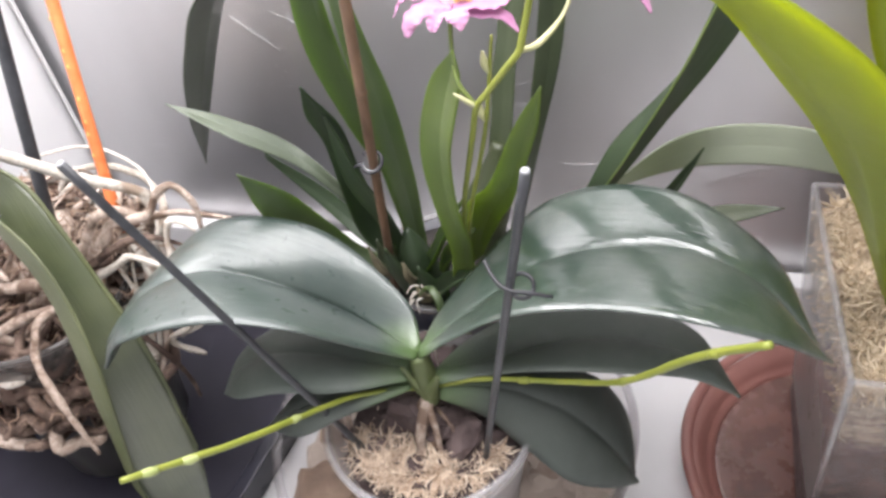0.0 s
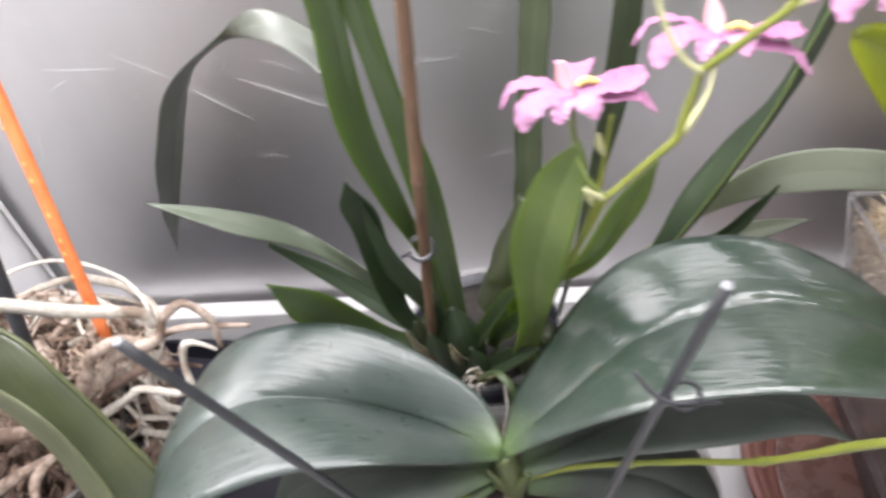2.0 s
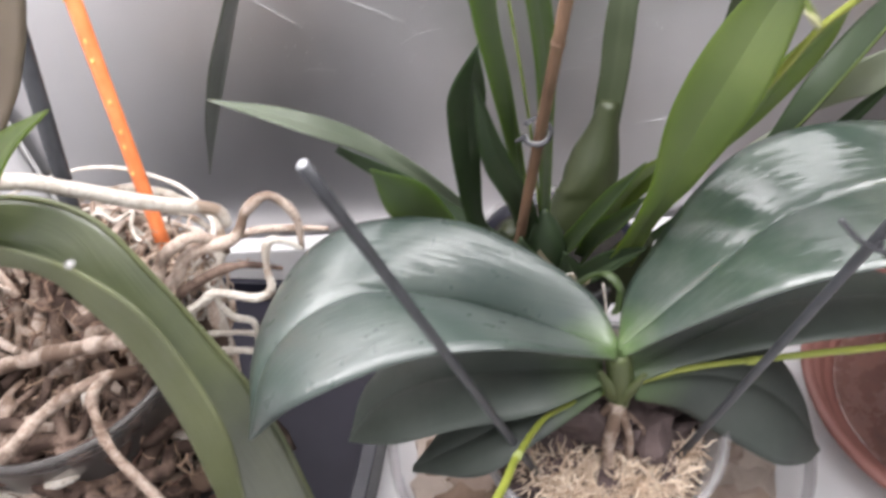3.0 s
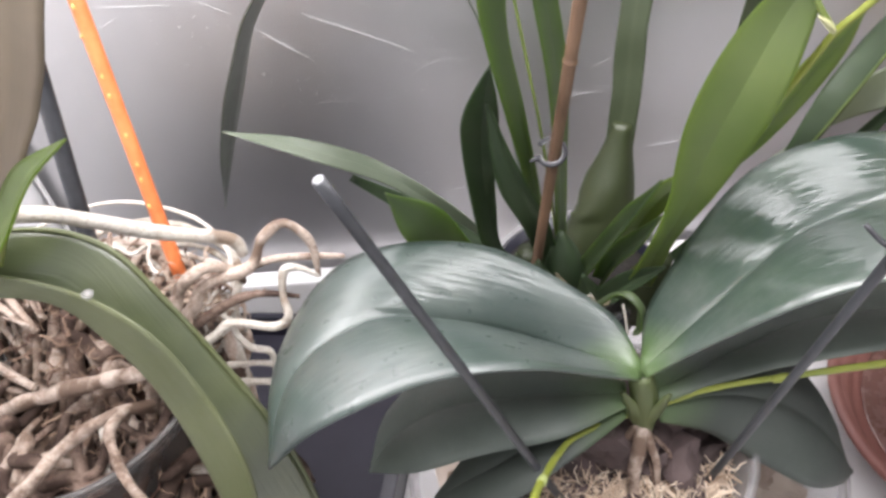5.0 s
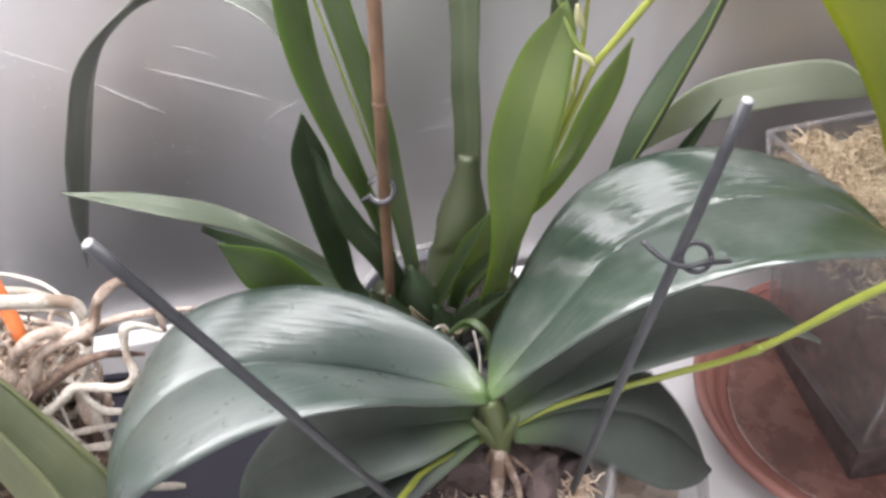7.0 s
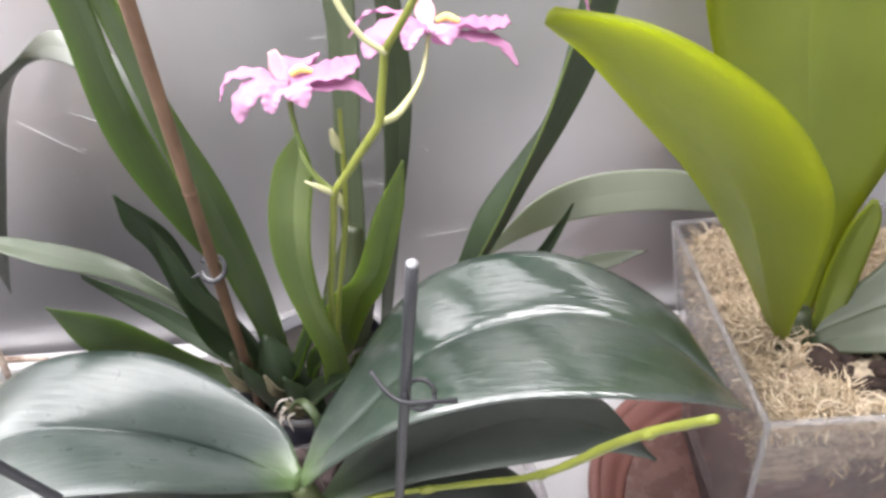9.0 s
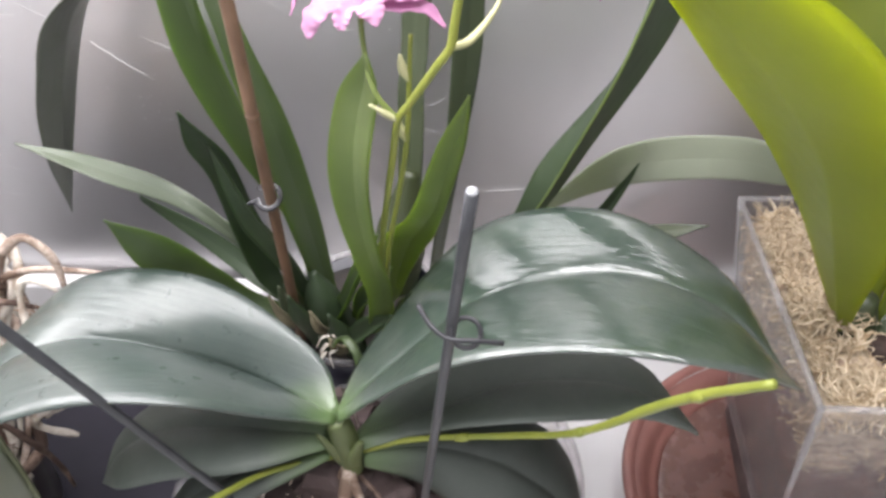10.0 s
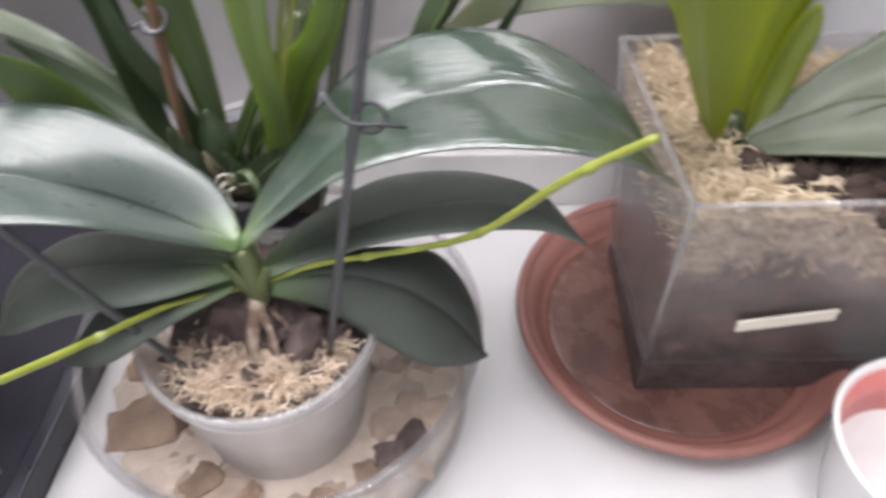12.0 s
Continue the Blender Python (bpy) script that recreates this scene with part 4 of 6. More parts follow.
blade("leaf", here((-0.040, 0.085, 0.170), (-0.0384, 0.0688, 0.240), (-0.0385, 0.0600, 0.300), (-0.0430, 0.0620, 0.340), (-0.0500, 0.0670, 0.385), (-0.0600, 0.0690, 0.450), (-0.066, 0.066, 0.52)),
      here((-0.036, 0.095, 0.165), (-0.0333, 0.0910, 0.2366), (-0.0311, 0.0792, 0.2988), (-0.0352, 0.0656, 0.3605), (-0.0369, 0.0509, 0.4522), (-0.046, 0.046, 0.52)), ONC, dancer, 0.14, (-0.3, 1, 0), label="tall mid green strap leaf with a pale edge")
blade("leaf", here((-0.052, 0.104, 0.170), (-0.066, 0.105, 0.280), (-0.088, 0.132, 0.335), (-0.1271, 0.1433, 0.3562), (-0.1592, 0.1420, 0.3404), (-0.1992, 0.1330, 0.3104), (-0.2448, 0.1435, 0.2300), (-0.2815, 0.1735, 0.1480)),
      here((-0.048, 0.100, 0.170), (-0.062, 0.095, 0.280), (-0.0803, 0.1022, 0.3347), (-0.1189, 0.1251, 0.3471), (-0.1707, 0.1602, 0.3290), (-0.2112, 0.1825, 0.2949), (-0.2418, 0.1766, 0.2333), (-0.2830, 0.1750, 0.1480)), ONC_ARCH, dancer, 0.08, (0.3, 0.3, -1), nu=64, label="long leaf arching over and hanging down")
blade("leaf", here((-0.0057, 0.0636, 0.1780), (0.0046, 0.0492, 0.2211), (0.0099, 0.0320, 0.2627), (0.0131, 0.0199, 0.3118), (0.0265, 0.0114, 0.3531), (0.0422, 0.0035, 0.3739)),
      here((0.0092, 0.0642, 0.1800), (0.0177, 0.0500, 0.2265), (0.0270, 0.0217, 0.2752), (0.0376, -0.0009, 0.3271), (0.0447, 0.0018, 0.3606), (0.0426, 0.0033, 0.3740)), ONC_BRIGHT, dancer, 0.14, (0.4, 1, 0), label="bright yellow-green pointed leaf")
blade("leaf", here((-0.010, 0.086, 0.170), (-0.0060, 0.0830, 0.2050), (0.0094, 0.0693, 0.2429), (0.0338, 0.0435, 0.2791), (0.0520, 0.0363, 0.3203), (0.0674, 0.0283, 0.3464)),
      here((-0.002, 0.104, 0.168), (0.0184, 0.0906, 0.2124), (0.0377, 0.0633, 0.2518), (0.0539, 0.0421, 0.2946), (0.0640, 0.0320, 0.3250), (0.0676, 0.0287, 0.3462)), ONC_BRIGHT, dancer, 0.28, (0.5, 1, -0.2), label="folded bright green leaf", wav=0.0016)
blade("leaf", here((0.014, 0.100, 0.165), (0.0308, 0.0943, 0.2401), (0.0436, 0.0967, 0.3202), (0.0529, 0.0889, 0.4002), (0.058, 0.085, 0.50)),
      here((0.018, 0.112, 0.165), (0.0378, 0.1095, 0.2501), (0.0578, 0.1002, 0.3333), (0.0626, 0.0823, 0.4072), (0.064, 0.080, 0.50)), ONC_OLIVE, dancer, 0.16, (0, 1, 0), label="tall green leaf behind the flower stalk")
ribbed = loft_leaf("leaf", even(here((0.015, 0.098, 0.165), (0.0440, 0.0930, 0.2050), (0.0654, 0.0914, 0.2356), (0.0818, 0.0998, 0.2709), (0.1022, 0.1127, 0.2941), (0.1152, 0.1068, 0.3175), (0.1249, 0.1007, 0.3508), (0.136, 0.104, 0.40)), 44),
          even(here((0.018, 0.094, 0.165), (0.0500, 0.0910, 0.2050), (0.0767, 0.0926, 0.2415), (0.1018, 0.0920, 0.2928), (0.1157, 0.0935, 0.3239), (0.1257, 0.0975, 0.3511), (0.145, 0.106, 0.40)), 44),
          even(here((0.020, 0.096, 0.165), (0.0540, 0.0940, 0.2050), (0.0840, 0.0969, 0.2454), (0.1073, 0.1055, 0.2836), (0.1257, 0.1195, 0.3092), (0.1389, 0.1300, 0.3327), (0.1478, 0.1382, 0.3605), (0.158, 0.138, 0.40)), 44),
          ONC_DARK_SHADED, dancer, 0.0013, 0.0, label="folded dark green leaf with a yellow midrib", wav=0.0006, groove=0.0)
tube("leaf_rib", even(here((0.0500, 0.0900, 0.2050), (0.0767, 0.0915, 0.2415), (0.1018, 0.0909, 0.2928), (0.1157, 0.0924, 0.3239), (0.1257, 0.0964, 0.3511), (0.145, 0.105, 0.40)), 24), [0.0006, 0.0007, 0.0007, 0.0005], ONC_BRIGHT, ribbed, 24, 6, "yellow-green midrib")
blade("leaf", here((0.055, 0.115, 0.205), (0.0819, 0.1130, 0.2365), (0.1083, 0.1291, 0.2561), (0.1348, 0.1446, 0.2591), (0.1632, 0.1413, 0.2648), (0.1845, 0.1174, 0.2758), (0.2010, 0.1060, 0.2625)),
      here((0.050, 0.118, 0.190), (0.0676, 0.1265, 0.2086), (0.0887, 0.1319, 0.2225), (0.1201, 0.1404, 0.2315), (0.1519, 0.1375, 0.2402), (0.1777, 0.1268, 0.2492), (0.2016, 0.1122, 0.2575)), ONC_BACKLIT, dancer, 0.06, (0, 0.5, -1), 0.0012, label="broad grey-green arching leaf, paled for light through it")
strap_leaf("leaf", here((0.100, 0.130, 0.200), (0.108, 0.126, 0.218), (0.119, 0.118, 0.241), (0.127, 0.110, 0.267)), [0.003, 0.0042, 0.0038, 0.0003], (-0.6, -0.7, 0.3), ONC_DARK_SHADED, dancer, 35, nu=20, label="small dark pointed leaf")
strap_leaf("leaf", here((0.050, 0.190, 0.09), (0.100, 0.222, 0.105), (0.138, 0.226, 0.126), (0.178, 0.221, 0.145)), [0.005, 0.009, 0.009, 0.0003], (-0.2, -0.6, 0.8), ONC_OLIVE, dancer, 10, nu=24, label="low grey-green leaf near the wall")


def bulb(points, radii, label, mat=BULB):
    n = 26
    p, r = spline(here(*points), n), values(radii, n)
    v, f = tube_data(p, r, 18)
    v = [q + (q - p[i // 18]) * (0.05 * math.sin(5 * (i % 18)) - 0.05 * (i % 18 in (4, 5, 13, 14))) for i, q in enumerate(v)]
    put("pseudobulb", mesh_from("pseudobulb", v, f), mat, dancer, label)


bulb([(-0.036, 0.112, 0.095), (-0.025, 0.130, 0.135), (-0.016, 0.141, 0.160), (-0.0105, 0.148, 0.182), (-0.006, 0.153, 0.202), (-0.003, 0.157, 0.220)], [0.011, 0.0165, 0.0180, 0.0155, 0.0095, 0.0055], "ribbed olive green pseudobulb")
bulb([(-0.058, 0.100, 0.130), (-0.056, 0.094, 0.158), (-0.056, 0.090, 0.182)], [0.010, 0.013, 0.006], "small shaded pseudobulb")
bulb([(0.004, 0.092, 0.130), (0.008, 0.084, 0.158), (0.014, 0.076, 0.190)], [0.010, 0.013, 0.006], "small green pseudobulb")
strap_leaf("leaf", here((-0.005, 0.154, 0.200), (0.001, 0.166, 0.262), (0.008, 0.180, 0.330), (0.011, 0.190, 0.40), (0.013, 0.198, 0.50)), [0.0095, 0.0095, 0.0105, 0.0110, 0.006], (-0.25, -1, 0.2), ONC_OLIVE, dancer, 12, label="tall leaf rising from the pseudobulb")
strap_leaf("leaf", here((-0.040, 0.084, 0.165), (-0.046, 0.078, 0.205), (-0.058, 0.070, 0.250), (-0.066, 0.064, 0.296)), [0.005, 0.009, 0.009, 0.0004], (-0.2, -0.9, 0.3), ONC_DARK_SHADED, dancer, 30, nu=24, label="narrow dark green inner leaf, deepened for shade")
# inner bases take the darker green, so the clump's shade is in their colour
bulb([(-0.038, 0.090, 0.135), (-0.037, 0.082, 0.165), (-0.036, 0.077, 0.190), (-0.037, 0.076, 0.208)], [0.012, 0.0135, 0.0090, 0.0015], "dark green young pseudobulb, deepened for shade", ONC_DARK_SHADED)
strap_leaf("leaf", here((-0.046, 0.074, 0.150), (-0.048, 0.066, 0.176), (-0.048, 0.064, 0.200)), [0.009, 0.011, 0.0006], (-0.2, -0.9, 0.3), ONC_DARK_SHADED, dancer, -24, 0.0016, 20, "clasping leaf base, darkened for shade")
strap_leaf("leaf", here((-0.022, 0.072, 0.146), (-0.021, 0.064, 0.168), (-0.026, 0.062, 0.192)), [0.009, 0.0105, 0.0006], (0.2, -0.9, 0.3), ONC_DARK_SHADED, dancer, -26, 0.0016, 20, "clasping leaf base, darkened for shade")
strap_leaf("leaf", here((-0.064, 0.082, 0.152), (-0.058, 0.078, 0.172), (-0.060, 0.076, 0.194)), [0.007, 0.0085, 0.0006], (0.1, -0.9, 0.3), ONC_OLIVE, dancer, -20, 0.0016, 20, "olive clasping leaf base")
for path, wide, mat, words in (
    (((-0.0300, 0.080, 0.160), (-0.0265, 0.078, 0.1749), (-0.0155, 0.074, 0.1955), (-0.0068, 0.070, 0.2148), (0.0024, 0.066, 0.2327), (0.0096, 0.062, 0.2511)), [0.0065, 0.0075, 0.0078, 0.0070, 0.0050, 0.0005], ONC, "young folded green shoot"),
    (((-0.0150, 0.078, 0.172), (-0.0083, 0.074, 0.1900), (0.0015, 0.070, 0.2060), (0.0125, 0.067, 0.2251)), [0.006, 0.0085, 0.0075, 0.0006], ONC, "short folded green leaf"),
    (((-0.0260, 0.070, 0.156), (-0.0120, 0.064, 0.172), (0.0020, 0.058, 0.190), (0.0140, 0.054, 0.204)), [0.006, 0.0090, 0.0085, 0.0010], ONC_DARK_SHADED, "leaf base, darkened for shade"),
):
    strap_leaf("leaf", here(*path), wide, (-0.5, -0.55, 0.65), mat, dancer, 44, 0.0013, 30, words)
strap_leaf("sheath", here((-0.0185, 0.046, 0.186), (-0.0110, 0.042, 0.197), (-0.0030, 0.036, 0.204), (0.0030, 0.032, 0.198), (0.0025, 0.030, 0.186), (-0.0020, 0.031, 0.180)), [0.0020, 0.0036, 0.0042, 0.0044, 0.0040, 0.0008], (-0.3, 0.2, -1), ONC, dancer, 40, 0.0009, 26, "curled green leaf sheath", face_end=(-1, -0.4, 0.5))
for k, (p, q) in enumerate((((-0.050, 0.080, 0.160), (-0.066, 0.072, 0.190)), ((-0.030, 0.074, 0.165), (-0.040, 0.066, 0.188)), ((-0.014, 0.060, 0.172), (-0.022, 0.050, 0.186)))):
    p, q = Vector(p), Vector(q)
    strap_leaf("sheath", here(p, p.lerp(q, 0.5) + Vector((0, -0.004, 0)), q), [0.004, 0.005, 0.0005], (0, -1, 0.4), SHEATH, dancer, 35, nu=14, label="dry papery sheath")
for i in range(7):
    q = Vector((-0.021 + rng.uniform(-0.006, 0.006), 0.050 + rng.uniform(-0.006, 0.006), rng.uniform(0.176, 0.188)))
    e = q + Vector((rng.uniform(-0.008, 0.010), rng.uniform(-0.012, 0.004), rng.uniform(-0.014, 0.004)))
    tube("root", here(q, q.lerp(e, 0.5) + Vector((rng.uniform(-0.004, 0.004), 0, 0.003)), e), [0.0005, 0.0006, 0.0003], ROOT_WHITE, dancer, 12, 6, "fine white root")
tube("root", here((-0.006, 0.046, 0.186), (-0.004, 0.036, 0.174), (-0.007, 0.030, 0.158), (-0.006, 0.028, 0.140)), [0.0006, 0.0007, 0.0006, 0.0005], ROOT_WHITE, dancer, 14, 6, "fine white root")

SPK = ((-0.002, 0.075, 0.175), (0.014, 0.048, 0.235), (0.030, 0.024, 0.288), (0.0505, 0.0015, 0.352), (0.0710, -0.004, 0.380), (0.0765, -0.004, 0.402), (0.093, -0.017, 0.426), (0.11, -0.02, 0.455))
DENSE = [Vector(a).lerp(Vector(b), k / 4) for a, b in zip(SPK, SPK[1:]) for k in range(4)] + [Vector(SPK[-1])]
tube("flower_stalk", here(*DENSE), [0.0012, 0.0013, 0.0013, 0.0013, 0.0013, 0.0012, 0.0010, 0.0008], SPIKE, dancer, 90, 8, "thin branching flower stalk", 0.1)
tube("flower_stalk", here((0.000, 0.080, 0.175), (0.022, 0.042, 0.255), (0.044, 0.022, 0.325), (0.052, 0.020, 0.372)), [0.0011, 0.0011, 0.0010, 0.0007], SPIKE, dancer, 30, 7, "thin second stalk with small buds", 0.15)
for q in ((0.0455, 0.021, 0.332), (0.0495, 0.020, 0.356)):
    q = Vector(q)
    tube("bud", here(q, q + Vector((-0.0015, 0, 0.004)), q + Vector((-0.002, 0, 0.009))), [0.0010, 0.0017, 0.0005], PALE, dancer, 9, 8)
tube("pedicel", here((0.0505, 0.0015, 0.352), (0.044, 0.002, 0.362), (0.0405, 0.008, 0.374), (0.040, 0.012, 0.386)), [0.0012, 0.0010, 0.0009, 0.0010], SPIKE_GREEN, dancer, 18, 7)
tube("pedicel", here((0.0710, -0.004, 0.380), (0.075, 0.006, 0.378), (0.081, 0.016, 0.384), (0.083, 0.027, 0.393)), [0.0010, 0.0013, 0.0008, 0.0007], PALE, dancer, 18, 7, "pale flower stem")
tube("bract", here((0.0505, 0.0015, 0.352), (0.0475, -0.001, 0.356), (0.0435, -0.003, 0.360)), [0.0009, 0.0011, 0.0003], PALE, dancer, 10, 7)
tube("pedicel", here((0.077, -0.005, 0.402), (0.071, -0.006, 0.408), (0.066, -0.005, 0.418), (0.062, -0.002, 0.432)), [0.0009, 0.0009, 0.0008, 0.0007], PALE, dancer, 16, 7)
tube("pedicel", here((0.093, -0.017, 0.426), (0.100, -0.008, 0.424), (0.108, 0.004, 0.420), (0.116, 0.012, 0.414)), [0.0009, 0.0009, 0.0008, 0.0007], PALE, dancer, 16, 7)


PETALS = (
    (((0, 0, 0.02), (-0.45, 0.05, 0.17), (-0.85, 0.05, 0.10), (-1.05, 0.05, -0.22)), (0.06, 0.13, 0.11, 0.02), (-0.1, -0.3, 1), 10),
    (((-0.02, -0.05, 0), (-0.40, -0.15, 0.10), (-0.70, -0.20, -0.12), (-0.76, -0.20, -0.44)), (0.08, 0.21, 0.25, 0.09), (-0.3, -0.6, 0.8), -16),
    (((0, -0.10, 0), (-0.12, -0.25, -0.02), (-0.22, -0.32, -0.16), (-0.25, -0.34, -0.30)), (0.06, 0.14, 0.15, 0.05), (0.2, -0.6, 0.6), 26),
    (((0.02, -0.08, 0), (0.15, -0.30, 0.03), (0.25, -0.42, -0.08), (0.28, -0.45, -0.28)), (0.08, 0.21, 0.22, 0.03), (0.1, -0.5, 0.8), -12),
    (((0.03, 0, 0.02), (0.40, -0.05, 0.05), (0.75, 0, 0.03), (1.00, 0.02, 0.14)), (0.08, 0.22, 0.27, 0.15), (0.1, -0.45, 0.9), 18),
    (((0.05, -0.05, 0), (0.50, -0.10, -0.08), (0.90, -0.10, -0.14), (1.12, -0.10, -0.40)), (0.06, 0.12, 0.10, 0.02), (0, -0.7, 0.7), 12),
    (((0, 0.05, 0.02), (0.05, 0.40, 0.10), (0.10, 0.75, 0.08), (0.12, 0.95, -0.05)), (0.08, 0.26, 0.34, 0.14), (0, -0.2, 1), 10),
)


def flower(at, up, turn, size, label):
    """Ragged petals that spread and droop round an upright pale hood with a yellow crest."""
    ob = thing("orchid_flower", label, "flower", "pink flowers", at)
    z = Vector(up).normalized()
    x = Vector((math.cos(turn), math.sin(turn), 0))
    x = (x - z * x.dot(z)).normalized()
    y = z.cross(x)

    def local(p):
        return (x * p[0] + y * p[1] + z * p[2]) * size

    for line, wide, face, fold in PETALS:
        strap_leaf("petal", [local(p) for p in line], [w * size for w in wide], local(face), PETAL, ob, fold, 0.0005, 30, wav=0.0022, nv=11, frill=0.0005)
    column = strap_leaf("column", [local(p) for p in ((-0.05, 0.05, 0.02), (-0.10, 0.08, 0.22), (-0.15, 0.08, 0.46))], [size * w for w in (0.06, 0.16, 0.07)], local((0.1, -1, 0.1)), LIP, ob, 25, 0.0006, 14)
    tube("crest", [local(p) for p in ((0.06, -0.02, 0.10), (0.20, -0.02, 0.16), (0.36, -0.02, 0.11))], [0.0010, 0.0013, 0.0008], YELLOW_CREST, column, 9, 8)
    return ob


flower((0.0405, 0.012, 0.3865), (-0.03, 0.22, 0.97), 0.15, 0.0225, "pink star-shaped orchid flower with a yellow crest")
flower((0.0835, 0.028, 0.394), (0.10, 0.55, 0.80), 0.15, 0.0245, "pink star-shaped orchid flower seen from behind")
flower((0.117, 0.013, 0.4145), (0.1, 0.5, 0.8), 0.9, 0.020, "small pink orchid flower high on the stalk")

tube("flower_stalk", here((-0.040, 0.092, 0.19), (-0.045, 0.094, 0.255), (-0.053, 0.096, 0.320), (-0.062, 0.100, 0.39)), [0.0009, 0.0009, 0.0008, 0.0006], SPIKE_GREEN, dancer, 26, 7, "thin old flower stalk between the leaves", 0.2)

cane = stake("plant_stake", (-0.0615, 0.083, 0.12), (0.016, 0.0, 0.60), 0.0027, BROWN_STAKE, "thin brown cane tied among the strap leaves")
CANE = Vector((0.016, 0.0, 0.60)) - Vector((-0.0615, 0.083, 0.12))
for f in (0.42, 0.63, 0.86):
    q, d = CANE * f, CANE.normalized()
    tube("cane_node", [q - d * 0.0016, q, q + d * 0.0016], [0.0026, 0.0032, 0.0026], BROWN_STAKE, cane, 5, 12)
T0 = Vector((-0.0385, 0.0575, 0.272)) - Vector((-0.0615, 0.083, 0.12))
ring_at = [T0 + Vector((0.0062 * math.cos(a), 0.0040 * math.sin(a), 0.0045 * math.sin(a))) for a in np.linspace(-2.9, 2.6, 13)]
clip = tube("ring_clip", ring_at, [0.0011], WIRE, cane, 36, 8, "black ring clip round the cane")
tube("lining", [T0 + (q - T0) * 0.86 for q in ring_at], [0.0006], STAKE_END, clip, 36, 7, "pale inner side of the clip")
tube("clip_tongue", [T0 + Vector((-0.0045, -0.002, -0.003)), T0 + Vector((-0.0068, -0.003, -0.0015)), T0 + Vector((-0.0095, -0.004, -0.0025))], [0.0009, 0.0011, 0.0007], WIRE, clip, 8, 7)


# ---- the orchid in the clear square box ----
saucer = thing("plant_saucer", "round terracotta plastic saucer with a stepped rim", "saucer", at=(0.25, 0.112, 0))
lathe("dish", [(0.0, 0.0), (0.092, 0.0), (0.098, 0.002), (0.1085, 0.0215), (0.1060, 0.0255), (0.0975, 0.011), (0.094, 0.0082), (0.090, 0.0078), (0.090, 0.002), (0.0, 0.002)], TERRA, saucer, 96)
lathe("rim", [(0.1064, 0.0262), (0.1088, 0.0218), (0.1135, 0.0225), (0.1148, 0.0255), (0.1128, 0.0282), (0.1085, 0.0280), (0.1064, 0.0262)], TERRA, saucer, 96, label="rounded terracotta rim")
lathe("wet_floor", [(0.0, 0.0021), (0.0898, 0.0021), (0.0898, 0.0070), (0.0893, 0.0076), (0.0880, 0.0076), (0.080, 0.0071), (0.062, 0.0060), (0.0, 0.0050)], TERRA_WET_SHADED, saucer, 96, label="wet terracotta floor, darkened for the planter's shade")

BF, BB = Vector((0.208, 0.026, 0.2085)), Vector((0.190, 0.2036, 0.181))
ey = (BB - BF).normalized()
ex = (Vector((1.0, 0.10, 0.015)) - ey * ey.dot(Vector((1.0, 0.10, 0.015)))).normalized()
ez = ex.cross(ey)
BOX = Matrix((ex, ey, ez)).transposed().to_4x4()
BOX.translation = BF
BW, BD, BH = 0.185, 0.181, 0.163
crate = thing("square_planter", "clear square plastic planter packed with dry moss", "planter")
crate.matrix_world = BOX


def frustum(name, top, bottom, z0, z1, mat, parent, label=""):
    """A solid with four sloping sides between two rectangles (x0, y0, x1, y1)."""
    v = []
    for (x0, y0, x1, y1), z in ((bottom, z0), (top, z1)):
        v += [(x0, y0, z), (x1, y0, z), (x1, y1, z), (x0, y1, z)]
    f = [(3, 2, 1, 0), (4, 5, 6, 7)] + [(i, (i + 1) % 4, 4 + (i + 1) % 4, 4 + i) for i in range(4)]
    return put(name, mesh_from(name, v, f, False), mat, parent, label)


IN, IN_FRONT, IN_BACK = 0.011, 0.053, 0.004
for k in range(4):
    t = [(0, 0), (BW, 0), (BW, BD), (0, BD)]
    b = [(IN, IN_FRONT), (BW - IN, IN_FRONT), (BW - IN, BD - IN_BACK), (IN, BD - IN_BACK)]
    p, q = t[k], t[(k + 1) % 4]
    r, s = b[k], b[(k + 1) % 4]
    n = Vector((q[1] - p[1], p[0] - q[0])).normalized() * -0.002
    v = [(*r, -BH), (*s, -BH), (*q, 0), (*p, 0)]
    v += [(x + n.x, y + n.y, z) for x, y, z in v]
    f = [(0, 1, 2, 3), (7, 6, 5, 4)] + [(i, i + 4, (i + 1) % 4 + 4, (i + 1) % 4) for i in range(4)]
    panel = put("side_panel", mesh_from("side_panel", v, f, False), CLEAR_BOX, crate)
    d = Vector((q[0] - p[0], q[1] - p[1], 0)).normalized()
    tube("rim", [Vector((*p, 0)) - d * 0.0005, Vector((*q, 0)) + d * 0.0005], [0.0016, 0.0016], CLEAR_EDGE, panel, 2, 8)
    tube("corner_edge", [Vector((*r, -BH)), Vector((*p, 0))], [0.0013, 0.0016], CLEAR_EDGE, crate, 2, 8)
FOOT = (IN, IN_FRONT, BW - IN, BD - IN_BACK)
frustum("base_panel", FOOT, FOOT, -BH - 0.002, -BH, CLEAR, crate)
# added block: stands for the shade and wet reflection under the tilted planter
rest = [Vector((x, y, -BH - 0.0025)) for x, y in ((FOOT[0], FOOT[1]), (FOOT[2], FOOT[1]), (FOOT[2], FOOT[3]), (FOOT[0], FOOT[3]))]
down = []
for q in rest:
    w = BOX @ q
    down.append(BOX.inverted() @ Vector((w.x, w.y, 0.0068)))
put("foot", mesh_from("foot", down + rest, [(3, 2, 1, 0), (4, 5, 6, 7)] + [(i, (i + 1) % 4, 4 + (i + 1) % 4, 4 + i) for i in range(4)], False), BARK, crate, "added dark brown block for the shade under the clear planter")

